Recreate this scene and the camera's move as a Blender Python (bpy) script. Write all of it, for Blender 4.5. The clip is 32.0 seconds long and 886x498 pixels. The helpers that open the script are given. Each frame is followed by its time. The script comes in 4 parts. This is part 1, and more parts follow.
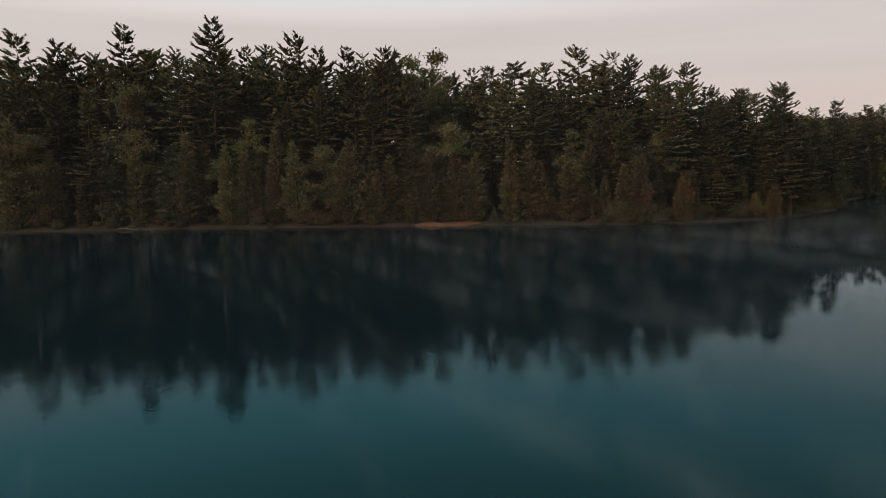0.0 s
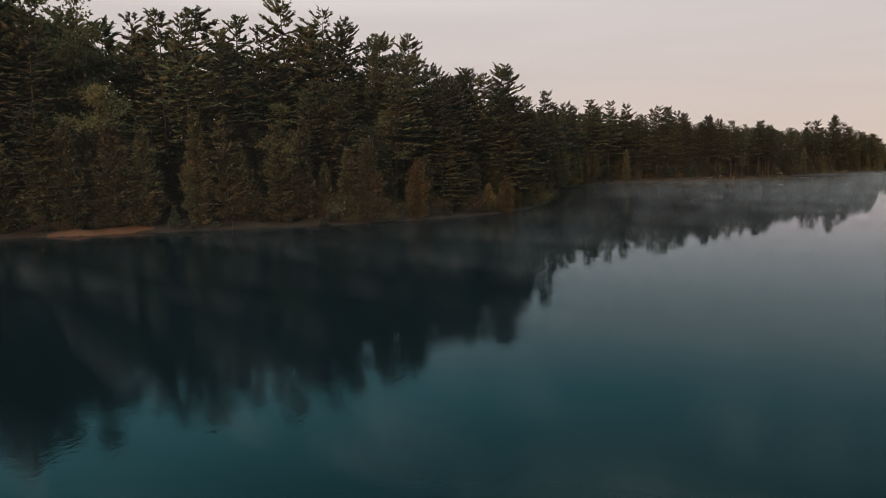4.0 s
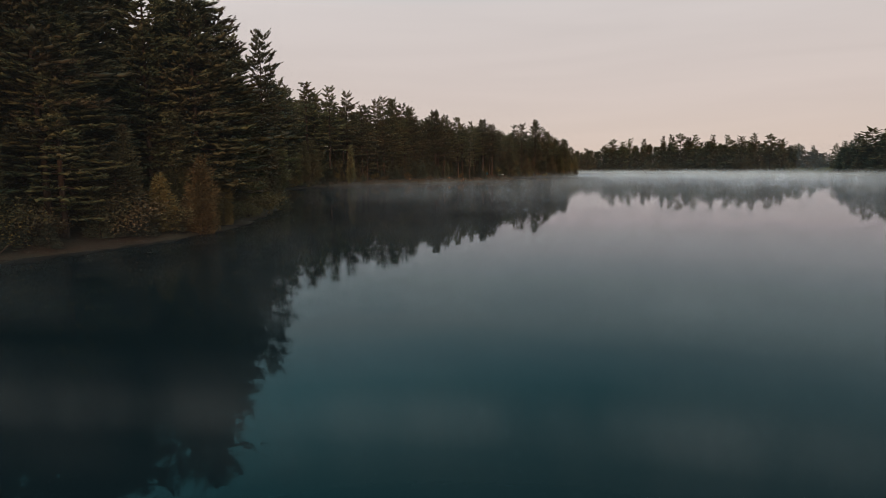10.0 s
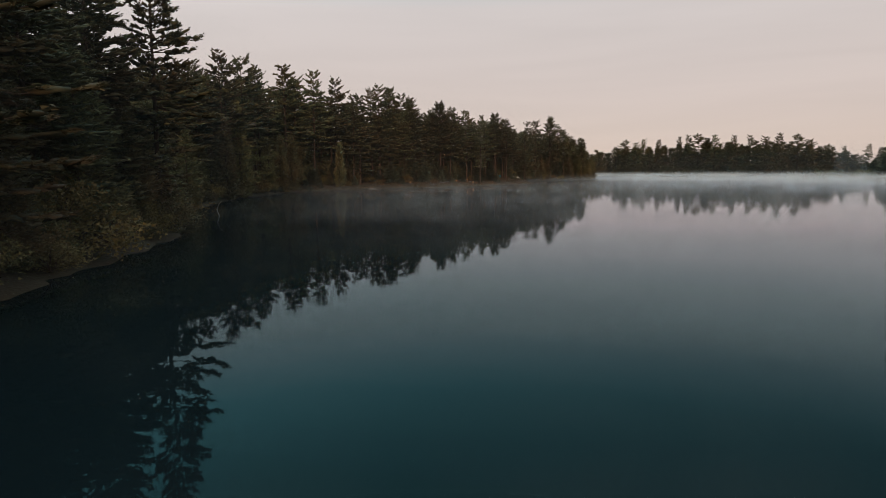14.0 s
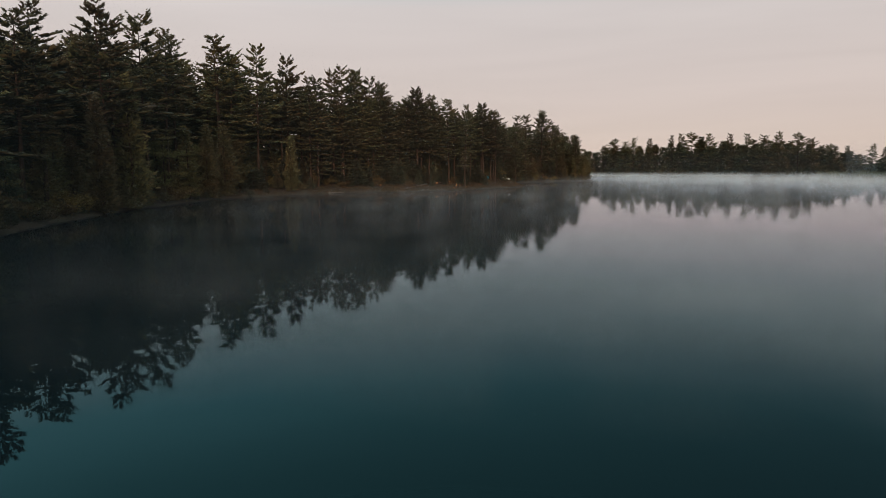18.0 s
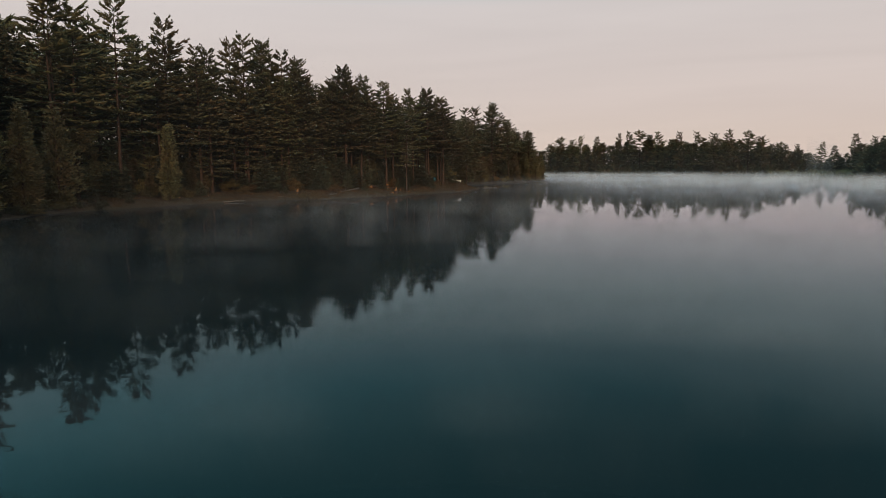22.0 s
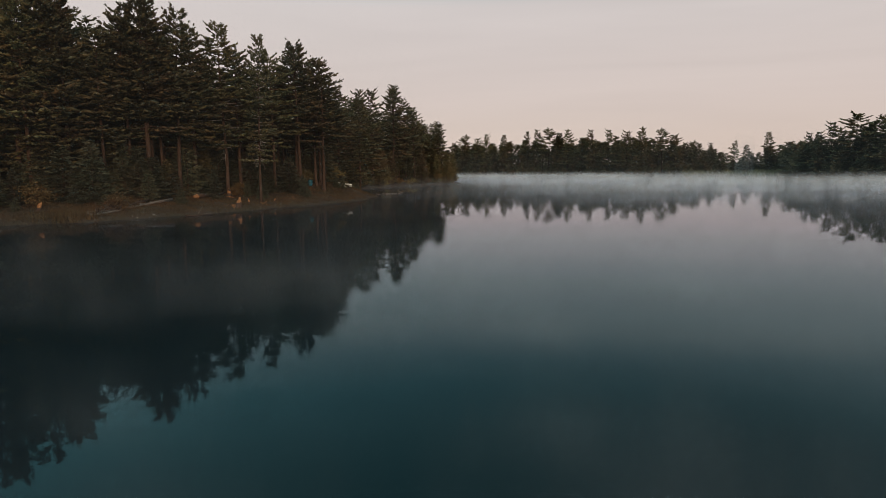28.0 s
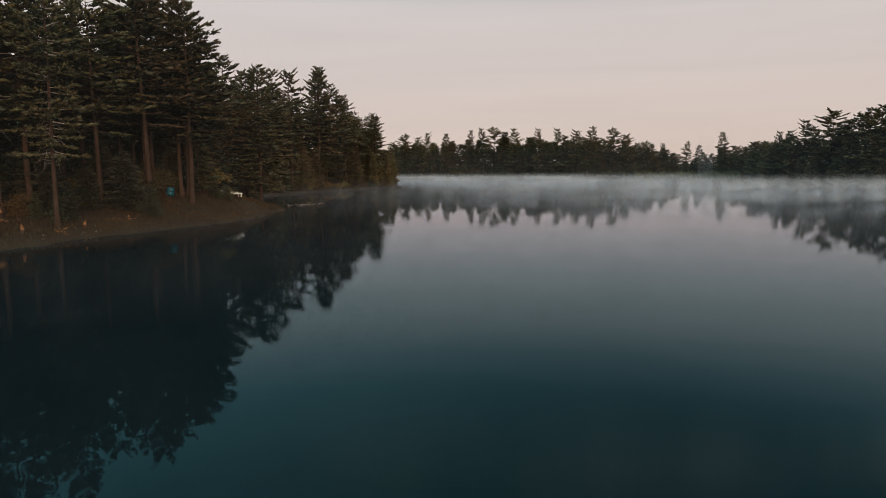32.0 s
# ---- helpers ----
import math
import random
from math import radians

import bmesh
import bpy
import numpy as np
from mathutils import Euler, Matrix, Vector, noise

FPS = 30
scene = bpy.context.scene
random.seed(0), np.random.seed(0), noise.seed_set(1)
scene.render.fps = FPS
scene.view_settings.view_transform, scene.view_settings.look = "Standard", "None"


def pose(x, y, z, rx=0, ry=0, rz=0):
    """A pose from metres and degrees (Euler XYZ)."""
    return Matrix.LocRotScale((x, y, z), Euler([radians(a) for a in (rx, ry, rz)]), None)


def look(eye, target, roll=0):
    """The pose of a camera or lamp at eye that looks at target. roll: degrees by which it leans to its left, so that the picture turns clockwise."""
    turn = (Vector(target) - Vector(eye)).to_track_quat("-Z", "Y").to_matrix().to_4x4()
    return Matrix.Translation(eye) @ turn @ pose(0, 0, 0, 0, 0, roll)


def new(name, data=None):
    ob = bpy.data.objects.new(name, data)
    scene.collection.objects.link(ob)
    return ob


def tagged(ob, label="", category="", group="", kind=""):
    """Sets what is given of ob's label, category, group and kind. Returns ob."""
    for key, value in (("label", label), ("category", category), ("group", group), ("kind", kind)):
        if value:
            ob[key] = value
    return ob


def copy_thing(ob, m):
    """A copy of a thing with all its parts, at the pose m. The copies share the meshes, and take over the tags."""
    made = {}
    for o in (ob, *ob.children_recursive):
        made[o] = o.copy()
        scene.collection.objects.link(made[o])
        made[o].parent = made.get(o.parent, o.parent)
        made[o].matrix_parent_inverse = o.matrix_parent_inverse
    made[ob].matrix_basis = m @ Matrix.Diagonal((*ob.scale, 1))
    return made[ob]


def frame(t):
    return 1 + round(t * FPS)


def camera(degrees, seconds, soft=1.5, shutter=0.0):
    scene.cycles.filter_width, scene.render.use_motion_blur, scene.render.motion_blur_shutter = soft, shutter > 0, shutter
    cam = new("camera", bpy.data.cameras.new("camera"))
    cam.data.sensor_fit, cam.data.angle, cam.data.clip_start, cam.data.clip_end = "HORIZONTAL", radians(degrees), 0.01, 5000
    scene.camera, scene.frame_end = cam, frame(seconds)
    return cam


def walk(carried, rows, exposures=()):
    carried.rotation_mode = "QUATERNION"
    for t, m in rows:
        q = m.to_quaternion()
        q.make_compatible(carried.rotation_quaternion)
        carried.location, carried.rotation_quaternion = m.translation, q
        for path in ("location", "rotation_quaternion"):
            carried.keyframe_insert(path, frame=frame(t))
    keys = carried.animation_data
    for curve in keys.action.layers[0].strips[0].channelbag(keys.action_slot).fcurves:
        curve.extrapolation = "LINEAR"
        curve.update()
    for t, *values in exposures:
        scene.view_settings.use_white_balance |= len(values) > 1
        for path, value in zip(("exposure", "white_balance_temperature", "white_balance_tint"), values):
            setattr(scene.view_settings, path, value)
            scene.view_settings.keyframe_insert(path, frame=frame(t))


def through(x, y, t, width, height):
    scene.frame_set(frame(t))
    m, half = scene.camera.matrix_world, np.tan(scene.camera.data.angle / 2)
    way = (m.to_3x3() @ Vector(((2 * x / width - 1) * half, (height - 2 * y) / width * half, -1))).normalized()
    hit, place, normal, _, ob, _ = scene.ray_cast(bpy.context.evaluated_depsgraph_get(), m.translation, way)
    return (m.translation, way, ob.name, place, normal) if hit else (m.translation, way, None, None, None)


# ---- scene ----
# A drone glides low over a misty lake at dawn, along a wooded shore. Metres, water level at z = 0.
cam = camera(70.22, 32.0, soft=0.7)
PATH = [  # seconds, x, y, z, then the turn about x, y and z in degrees
    (0, -0.00, 0.00, 6.415, 83.510, 1.258, 0.000),
    (0.5, -0.03, 1.95, 6.334, 83.337, 1.258, -3.238),
    (1, 0.07, 3.95, 6.247, 83.164, 1.252, -7.201),
    (1.5, 0.23, 6.05, 6.150, 83.002, 1.222, -11.045),
    (2, 0.44, 8.31, 6.044, 82.863, 1.175, -14.640),
    (2.5, 0.74, 10.75, 5.930, 82.755, 1.116, -17.883),
    (3, 1.14, 13.34, 5.809, 82.679, 1.060, -20.702),
    (3.5, 1.71, 16.04, 5.677, 82.630, 1.008, -23.635),
    (4, 2.50, 18.83, 5.527, 82.594, 0.958, -26.832),
    (4.5, 3.36, 21.65, 5.363, 82.580, 0.907, -29.768),
    (6.5, 8.67, 32.76, 4.368, 82.764, 0.796, -40.044),
    (7, 10.34, 35.41, 4.227, 82.786, 0.792, -42.050),
    (7.5, 12.09, 38.02, 4.100, 82.811, 0.783, -44.164),
    (8, 13.93, 40.57, 3.982, 82.824, 0.766, -46.303),
    (8.5, 15.88, 43.02, 3.867, 82.823, 0.742, -48.462),
    (9, 17.94, 45.38, 3.753, 82.818, 0.710, -50.655),
    (9.5, 20.05, 47.67, 3.646, 82.812, 0.673, -52.590),
    (10, 22.24, 49.89, 3.558, 82.824, 0.635, -53.544),
    (10.5, 24.54, 52.06, 3.494, 82.843, 0.603, -53.556),
    (11, 26.99, 54.15, 3.449, 82.871, 0.578, -53.516),
    (11.5, 29.52, 56.20, 3.424, 82.915, 0.562, -53.484),
    (12, 32.07, 58.27, 3.409, 82.961, 0.557, -53.473),
    (12.5, 34.64, 60.31, 3.400, 82.990, 0.559, -53.460),
    (13, 37.23, 62.34, 3.392, 83.011, 0.561, -53.448),
    (13.5, 39.85, 64.33, 3.387, 83.030, 0.564, -53.426),
    (14, 42.47, 66.28, 3.388, 83.053, 0.573, -53.420),
    (14.5, 45.09, 68.19, 3.396, 83.082, 0.586, -53.399),
    (16.5, 55.37, 75.20, 3.505, 83.060, 0.566, -53.844),
    (17, 57.99, 77.03, 3.532, 83.026, 0.504, -54.073),
    (17.5, 60.60, 78.86, 3.564, 83.008, 0.447, -54.399),
    (18, 63.24, 80.68, 3.603, 82.989, 0.412, -55.084),
    (18.5, 65.87, 82.51, 3.647, 82.972, 0.402, -55.721),
    (19, 68.50, 84.35, 3.693, 82.950, 0.413, -56.297),
    (19.5, 71.15, 86.19, 3.738, 82.936, 0.439, -56.849),
    (20, 73.81, 88.01, 3.775, 82.927, 0.462, -57.426),
    (20.5, 76.49, 89.78, 3.803, 82.909, 0.488, -58.095),
    (21, 79.20, 91.48, 3.821, 82.888, 0.511, -58.916),
    (21.5, 81.92, 93.13, 3.831, 82.884, 0.523, -59.669),
    (22, 84.63, 94.72, 3.833, 82.887, 0.535, -60.435),
    (22.5, 87.33, 96.26, 3.828, 82.890, 0.553, -61.276),
    (23, 90.01, 97.78, 3.820, 82.895, 0.581, -62.039),
    (23.5, 92.70, 99.27, 3.807, 82.907, 0.615, -62.793),
    (24, 95.42, 100.72, 3.786, 82.916, 0.650, -63.572),
    (24.5, 98.17, 102.13, 3.760, 82.918, 0.682, -64.391),
    (25, 100.96, 103.51, 3.728, 82.916, 0.704, -65.242),
    (25.5, 103.81, 104.89, 3.690, 82.908, 0.717, -66.066),
    (27.5, 115.74, 110.38, 3.494, 82.917, 0.692, -68.775),
    (28, 118.75, 111.66, 3.466, 82.924, 0.668, -69.553),
    (28.5, 121.77, 112.90, 3.444, 82.924, 0.646, -70.246),
    (29, 124.82, 114.11, 3.434, 82.917, 0.631, -70.942),
    (29.5, 127.86, 115.28, 3.439, 82.919, 0.614, -71.702),
    (30, 130.87, 116.45, 3.455, 82.926, 0.595, -72.463),
    (30.5, 133.85, 117.59, 3.478, 82.928, 0.575, -73.097),
    (31, 136.86, 118.67, 3.509, 82.935, 0.564, -73.740),
    (31.5, 139.97, 119.65, 3.551, 82.949, 0.560, -74.396),
    (32, 143.14, 120.58, 3.588, 82.955, 0.557, -75.094),
]
walk(cam, [(t, pose(x, y, z, rx, ry, rz)) for t, x, y, z, rx, ry, rz in PATH])

# ---- light: a veiled dawn sky and a weak, wide, warm sun ----
SUN_UP, SUN_TURN = 17.0, 230.4
world = bpy.data.worlds.new("dawn_sky")
scene.world = world
world.use_nodes = True
wn, wl = world.node_tree.nodes, world.node_tree.links
wn.clear()
w_out = wn.new("ShaderNodeOutputWorld")
sky = wn.new("ShaderNodeTexSky")
sky.sky_type, sky.sun_disc = "NISHITA", False
sky.sun_elevation, sky.sun_rotation = radians(SUN_UP), radians(SUN_TURN)
clear = wn.new("ShaderNodeBackground")
clear.inputs["Strength"].default_value = 0.1
wl.new(sky.outputs[0], clear.inputs["Color"])
coord = wn.new("ShaderNodeTexCoord")
split = wn.new("ShaderNodeSeparateXYZ")
wl.new(coord.outputs["Generated"], split.inputs[0])
ramp = wn.new("ShaderNodeValToRGB")
ramp.color_ramp.elements[0].color = (0.67, 0.532, 0.465, 1)
ramp.color_ramp.elements[1].color = (0.95, 1.20, 1.30, 1)
for spot, colour in ((0.10, (0.67, 0.56, 0.515, 1)), (0.24, (0.665, 0.60, 0.575, 1)), (0.285, (0.47, 0.545, 0.56, 1)), (0.33, (0.25, 0.475, 0.505, 1)), (0.47, (0.16, 0.43, 0.45, 1)), (0.65, (0.42, 0.66, 0.72, 1))):
    ramp.color_ramp.elements.new(spot).color = colour
wl.new(split.outputs["Z"], ramp.inputs[0])
stretch = wn.new("ShaderNodeMapping")
stretch.inputs["Scale"].default_value = (1.2, 1.2, 14.0)
streak = wn.new("ShaderNodeTexNoise")
streak.inputs["Scale"].default_value, streak.inputs["Detail"].default_value, streak.inputs["Distortion"].default_value = 1.6, 5, 0.6
wl.new(coord.outputs["Generated"], stretch.inputs[0])
wl.new(stretch.outputs[0], streak.inputs["Vector"])
gain = wn.new("ShaderNodeMapRange")
gain.inputs["From Min"].default_value, gain.inputs["From Max"].default_value = 0.3, 0.7
gain.inputs["To Min"].default_value, gain.inputs["To Max"].default_value = 0.965, 1.03
wl.new(streak.outputs["Fac"], gain.inputs["Value"])
side = wn.new("ShaderNodeMath")
side.operation = "SUBTRACT"
wl.new(split.outputs["Y"], side.inputs[0])
wl.new(split.outputs["X"], side.inputs[1])
lift = wn.new("ShaderNodeMapRange")
for k, v in (("From Min", -1.0), ("From Max", 1.0), ("To Min", 0.50), ("To Max", 2.1)):
    lift.inputs[k].default_value = v
wl.new(side.outputs[0], lift.inputs["Value"])
aloft = wn.new("ShaderNodeMapRange")
aloft.inputs["From Min"].default_value, aloft.inputs["From Max"].default_value = 0.22, 0.36
wl.new(split.outputs["Z"], aloft.inputs["Value"])
level = wn.new("ShaderNodeMix")
level.inputs[2].default_value = 1.0
wl.new(aloft.outputs[0], level.inputs[0])
wl.new(lift.outputs[0], level.inputs[3])
power = wn.new("ShaderNodeMath")
power.operation = "MULTIPLY"
wl.new(gain.outputs[0], power.inputs[0])
wl.new(level.outputs[0], power.inputs[1])
veil = wn.new("ShaderNodeBackground")
wl.new(ramp.outputs[0], veil.inputs["Color"])
wl.new(power.outputs[0], veil.inputs["Strength"])
both = wn.new("ShaderNodeMixShader")
both.inputs[0].default_value = 0.94
wl.new(clear.outputs[0], both.inputs[1])
wl.new(veil.outputs[0], both.inputs[2])
wl.new(both.outputs[0], w_out.inputs["Surface"])

scene.cycles.transparent_max_bounces = 96
sun = new("sun", bpy.data.lights.new("sun", "SUN"))
sun.data.energy, sun.data.angle, sun.data.color = 2.25, radians(32), (1.0, 0.67, 0.43)
sun.matrix_world = look((-75, -62, 30), (0, 0, 0))


# ---- materials ----
def material(name, rough=0.8, metal=0.0):
    m = bpy.data.materials.new(name)
    m.use_nodes = True
    b = m.node_tree.nodes["Principled BSDF"]
    b.inputs["Roughness"].default_value, b.inputs["Metallic"].default_value = rough, metal
    b.inputs["Specular IOR Level"].default_value = 0.25
    return m, m.node_tree.nodes, m.node_tree.links, b


def mixed(nodes, links, fac, a, b, mode="MIX"):
    n = nodes.new("ShaderNodeMix")
    n.data_type, n.blend_type = "RGBA", mode
    for k, v in ((0, fac), (6, a), (7, b)):
        if isinstance(v, (int, float)):
            n.inputs[k].default_value = v
        elif isinstance(v, tuple):
            n.inputs[k].default_value = (*v, 1)
        else:
            links.new(v, n.inputs[k])
    return n.outputs[2]


def noise_at(nodes, links, scale, detail=4, where="Position", squash=None):
    if where == "Position":
        out = nodes.new("ShaderNodeNewGeometry").outputs["Position"]
    else:
        out = nodes.new("ShaderNodeTexCoord").outputs["Object"]
    if squash:
        mp = nodes.new("ShaderNodeMapping")
        mp.inputs["Scale"].default_value = squash
        links.new(out, mp.inputs[0])
        out = mp.outputs[0]
    n = nodes.new("ShaderNodeTexNoise")
    n.inputs["Scale"].default_value, n.inputs["Detail"].default_value = scale, detail
    links.new(out, n.inputs["Vector"])
    return n.outputs["Fac"]


def spread(nodes, links, value, lo, hi, a=0.0, b=1.0):
    n = nodes.new("ShaderNodeMapRange")
    for k, v in (("From Min", lo), ("From Max", hi), ("To Min", a), ("To Max", b)):
        n.inputs[k].default_value = v
    links.new(value, n.inputs["Value"])
    return n.outputs[0]


def bumped(nodes, links, b, height, strength, distance):
    n = nodes.new("ShaderNodeBump")
    n.inputs["Strength"].default_value, n.inputs["Distance"].default_value = strength, distance
    links.new(height, n.inputs["Height"])
    links.new(n.outputs[0], b.inputs["Normal"])


def leaf_material(name, dark, light, odd, through=0.25):
    """Needles or leaves: each spray and each tree has its own shade, with browned patches."""
    m, nodes, links, b = material(name, 0.75)
    geo = nodes.new("ShaderNodeNewGeometry")
    info = nodes.new("ShaderNodeObjectInfo")
    base = mixed(nodes, links, geo.outputs["Random Per Island"], dark, light)
    patch = spread(nodes, links, noise_at(nodes, links, 0.30, 3), 0.46, 0.70, 0.0, 0.75)
    base = mixed(nodes, links, patch, base, odd)
    shade = spread(nodes, links, info.outputs["Random"], 0, 1, 0.68, 1.18)
    hsv = nodes.new("ShaderNodeHueSaturation")
    hue = spread(nodes, links, info.outputs["Random"], 0, 1, 0.475, 0.515)
    links.new(hue, hsv.inputs["Hue"])
    links.new(shade, hsv.inputs["Value"])
    links.new(base, hsv.inputs["Color"])
    links.new(hsv.outputs[0], b.inputs["Base Color"])
    t = nodes.new("ShaderNodeBsdfTranslucent")
    links.new(hsv.outputs[0], t.inputs["Color"])
    mix = nodes.new("ShaderNodeMixShader")
    mix.inputs[0].default_value = through
    links.new(b.outputs[0], mix.inputs[1])
    links.new(t.outputs[0], mix.inputs[2])
    links.new(mix.outputs[0], nodes["Material Output"].inputs["Surface"])
    return m


PINE = leaf_material("pine_needles", (0.054, 0.056, 0.034), (0.122, 0.110, 0.048), (0.150, 0.102, 0.048), 0.3)
CEDAR = leaf_material("cedar_sprays", (0.062, 0.056, 0.032), (0.136, 0.114, 0.048), (0.150, 0.092, 0.044), 0.3)
SPRUCE = leaf_material("spruce_needles", (0.036, 0.042, 0.027), (0.080, 0.080, 0.045), (0.082, 0.068, 0.040), 0.3)
LEAF = leaf_material("broad_leaves", (0.080, 0.084, 0.036), (0.165, 0.146, 0.058), (0.190, 0.125, 0.046), 0.4)
BUSH = leaf_material("bush_leaves", (0.080, 0.060, 0.024), (0.165, 0.116, 0.042), (0.175, 0.104, 0.038), 0.35)
REED = leaf_material("sedge", (0.036, 0.024, 0.011), (0.085, 0.054, 0.023), (0.110, 0.054, 0.021), 0.3)


def bark_material(name, a, c, pale):
    m, nodes, links, b = material(name, 0.92)
    ridge = noise_at(nodes, links, 5.0, 5, "Object", (3, 3, 0.5))
    base = mixed(nodes, links, ridge, a, c)
    base = mixed(nodes, links, spread(nodes, links, noise_at(nodes, links, 0.8, 3), 0.5, 0.75, 0, 0.7), base, pale)
    links.new(base, b.inputs["Base Color"])
    bumped(nodes, links, b, ridge, 0.8, 0.05)
    return m


BARK = bark_material("pine_bark", (0.024, 0.014, 0.009), (0.062, 0.036, 0.024), (0.074, 0.048, 0.036))
PALEWOOD = bark_material("dead_branch_wood", (0.15, 0.125, 0.105), (0.27, 0.235, 0.205), (0.31, 0.275, 0.24))
GREYWOOD = bark_material("weathered_wood", (0.065, 0.052, 0.044), (0.145, 0.12, 0.10), (0.17, 0.145, 0.12))
CUT = bark_material("fresh_cut_wood", (0.17, 0.072, 0.028), (0.30, 0.145, 0.06), (0.24, 0.11, 0.045))


def ground_material():
    m, nodes, links, b = material("forest_floor", 0.95)
    fine = noise_at(nodes, links, 6.0, 6)
    wide = noise_at(nodes, links, 0.35, 4)
    base = mixed(nodes, links, fine, (0.014, 0.008, 0.004), (0.044, 0.022, 0.010))
    base = mixed(nodes, links, spread(nodes, links, wide, 0.42, 0.62), base, (0.030, 0.021, 0.010))
    grit = spread(nodes, links, noise_at(nodes, links, 28.0, 2), 0.62, 0.70)
    base = mixed(nodes, links, grit, base, (0.070, 0.046, 0.028))
    links.new(base, b.inputs["Base Color"])
    bumped(nodes, links, b, fine, 0.9, 0.08)
    return m


def water_material():
    m, nodes, links, b = material("lake_water", 0.9)
    b.inputs["Specular IOR Level"].default_value = 0.0
    wide = noise_at(nodes, links, 0.02, 3)
    links.new(mixed(nodes, links, wide, (0.004, 0.0075, 0.009), (0.006, 0.011, 0.013)), b.inputs["Base Color"])
    swell = noise_at(nodes, links, 0.9, 2)
    ripple = noise_at(nodes, links, 7.0, 3)
    place = nodes.new("ShaderNodeSeparateXYZ")
    links.new(nodes.new("ShaderNodeNewGeometry").outputs["Position"], place.inputs[0])
    breeze = spread(nodes, links, place.outputs["X"], 4, 22, 1.8, 0.0)
    calm = spread(nodes, links, noise_at(nodes, links, 0.018, 2), 0.42, 0.62, 0.12, 0.70)
    reach = nodes.new("ShaderNodeMath")
    links.new(breeze, reach.inputs[0])
    links.new(calm, reach.inputs[1])
    mul = nodes.new("ShaderNodeMath")
    mul.operation = "MULTIPLY"
    links.new(ripple, mul.inputs[0])
    links.new(reach.outputs[0], mul.inputs[1])
    add = nodes.new("ShaderNodeMath")
    add.operation = "MULTIPLY_ADD"
    links.new(mul.outputs[0], add.inputs[0])
    add.inputs[1].default_value = 0.35
    links.new(swell, add.inputs[2])
    bump = nodes.new("ShaderNodeBump")
    bump.inputs["Strength"].default_value, bump.inputs["Distance"].default_value = 0.22, 0.014
    links.new(add.outputs[0], bump.inputs["Height"])
    gloss = nodes.new("ShaderNodeBsdfGlossy")
    gloss.inputs["Roughness"].default_value = 0.012
    fresnel = nodes.new("ShaderNodeFresnel")
    fresnel.inputs["IOR"].default_value = 1.17
    tint = mixed(nodes, links, spread(nodes, links, fresnel.outputs[0], 0.03, 0.54), (0.47, 0.81, 0.88), (0.825, 0.86, 0.965))
    links.new(tint, gloss.inputs["Color"])
    for node in (gloss, fresnel, b):
        links.new(bump.outputs[0], node.inputs["Normal"])
    mix = nodes.new("ShaderNodeMixShader")
    links.new(fresnel.outputs[0], mix.inputs[0])
    links.new(b.outputs[0], mix.inputs[1])
    links.new(gloss.outputs[0], mix.inputs[2])
    links.new(mix.outputs[0], nodes["Material Output"].inputs["Surface"])
    return m


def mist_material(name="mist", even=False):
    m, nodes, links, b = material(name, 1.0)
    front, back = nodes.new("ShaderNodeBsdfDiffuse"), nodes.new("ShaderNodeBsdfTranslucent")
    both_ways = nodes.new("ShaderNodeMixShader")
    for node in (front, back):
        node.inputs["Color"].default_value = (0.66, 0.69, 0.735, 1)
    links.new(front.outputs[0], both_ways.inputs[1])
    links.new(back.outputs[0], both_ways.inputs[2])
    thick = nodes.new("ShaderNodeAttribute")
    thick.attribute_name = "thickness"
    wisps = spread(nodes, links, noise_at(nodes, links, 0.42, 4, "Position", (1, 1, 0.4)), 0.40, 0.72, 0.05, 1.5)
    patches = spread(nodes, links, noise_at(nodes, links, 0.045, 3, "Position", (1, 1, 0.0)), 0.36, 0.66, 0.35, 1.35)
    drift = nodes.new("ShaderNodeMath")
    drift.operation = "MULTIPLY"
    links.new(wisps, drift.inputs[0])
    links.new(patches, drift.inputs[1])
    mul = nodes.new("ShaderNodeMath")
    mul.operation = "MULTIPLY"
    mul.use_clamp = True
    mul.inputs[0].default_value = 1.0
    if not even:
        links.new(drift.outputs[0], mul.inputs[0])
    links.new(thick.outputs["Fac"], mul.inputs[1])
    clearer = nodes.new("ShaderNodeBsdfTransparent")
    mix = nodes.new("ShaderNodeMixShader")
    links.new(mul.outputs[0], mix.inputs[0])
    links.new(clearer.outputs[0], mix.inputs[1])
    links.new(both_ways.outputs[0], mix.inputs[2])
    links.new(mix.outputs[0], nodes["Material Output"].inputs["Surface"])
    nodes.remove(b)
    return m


FLOOR, WATER, MIST, HAZE_LIFT = ground_material(), water_material(), mist_material(), mist_material("haze", True)


def plain(name, colour, rough=0.5):
    m, nodes, links, b = material(name, rough)
    wear = spread(nodes, links, noise_at(nodes, links, 9.0, 4, "Object"), 0.35, 0.75)
    links.new(mixed(nodes, links, wear, colour, tuple(c * 0.72 for c in colour)), b.inputs["Base Color"])
    return m


STONE = bark_material("shore_stone", (0.09, 0.075, 0.06), (0.20, 0.175, 0.15), (0.16, 0.135, 0.11))
WHITE, BLUE = plain("white_plastic", (0.88, 0.85, 0.76)), plain("blue_plastic", (0.01, 0.07, 0.10))


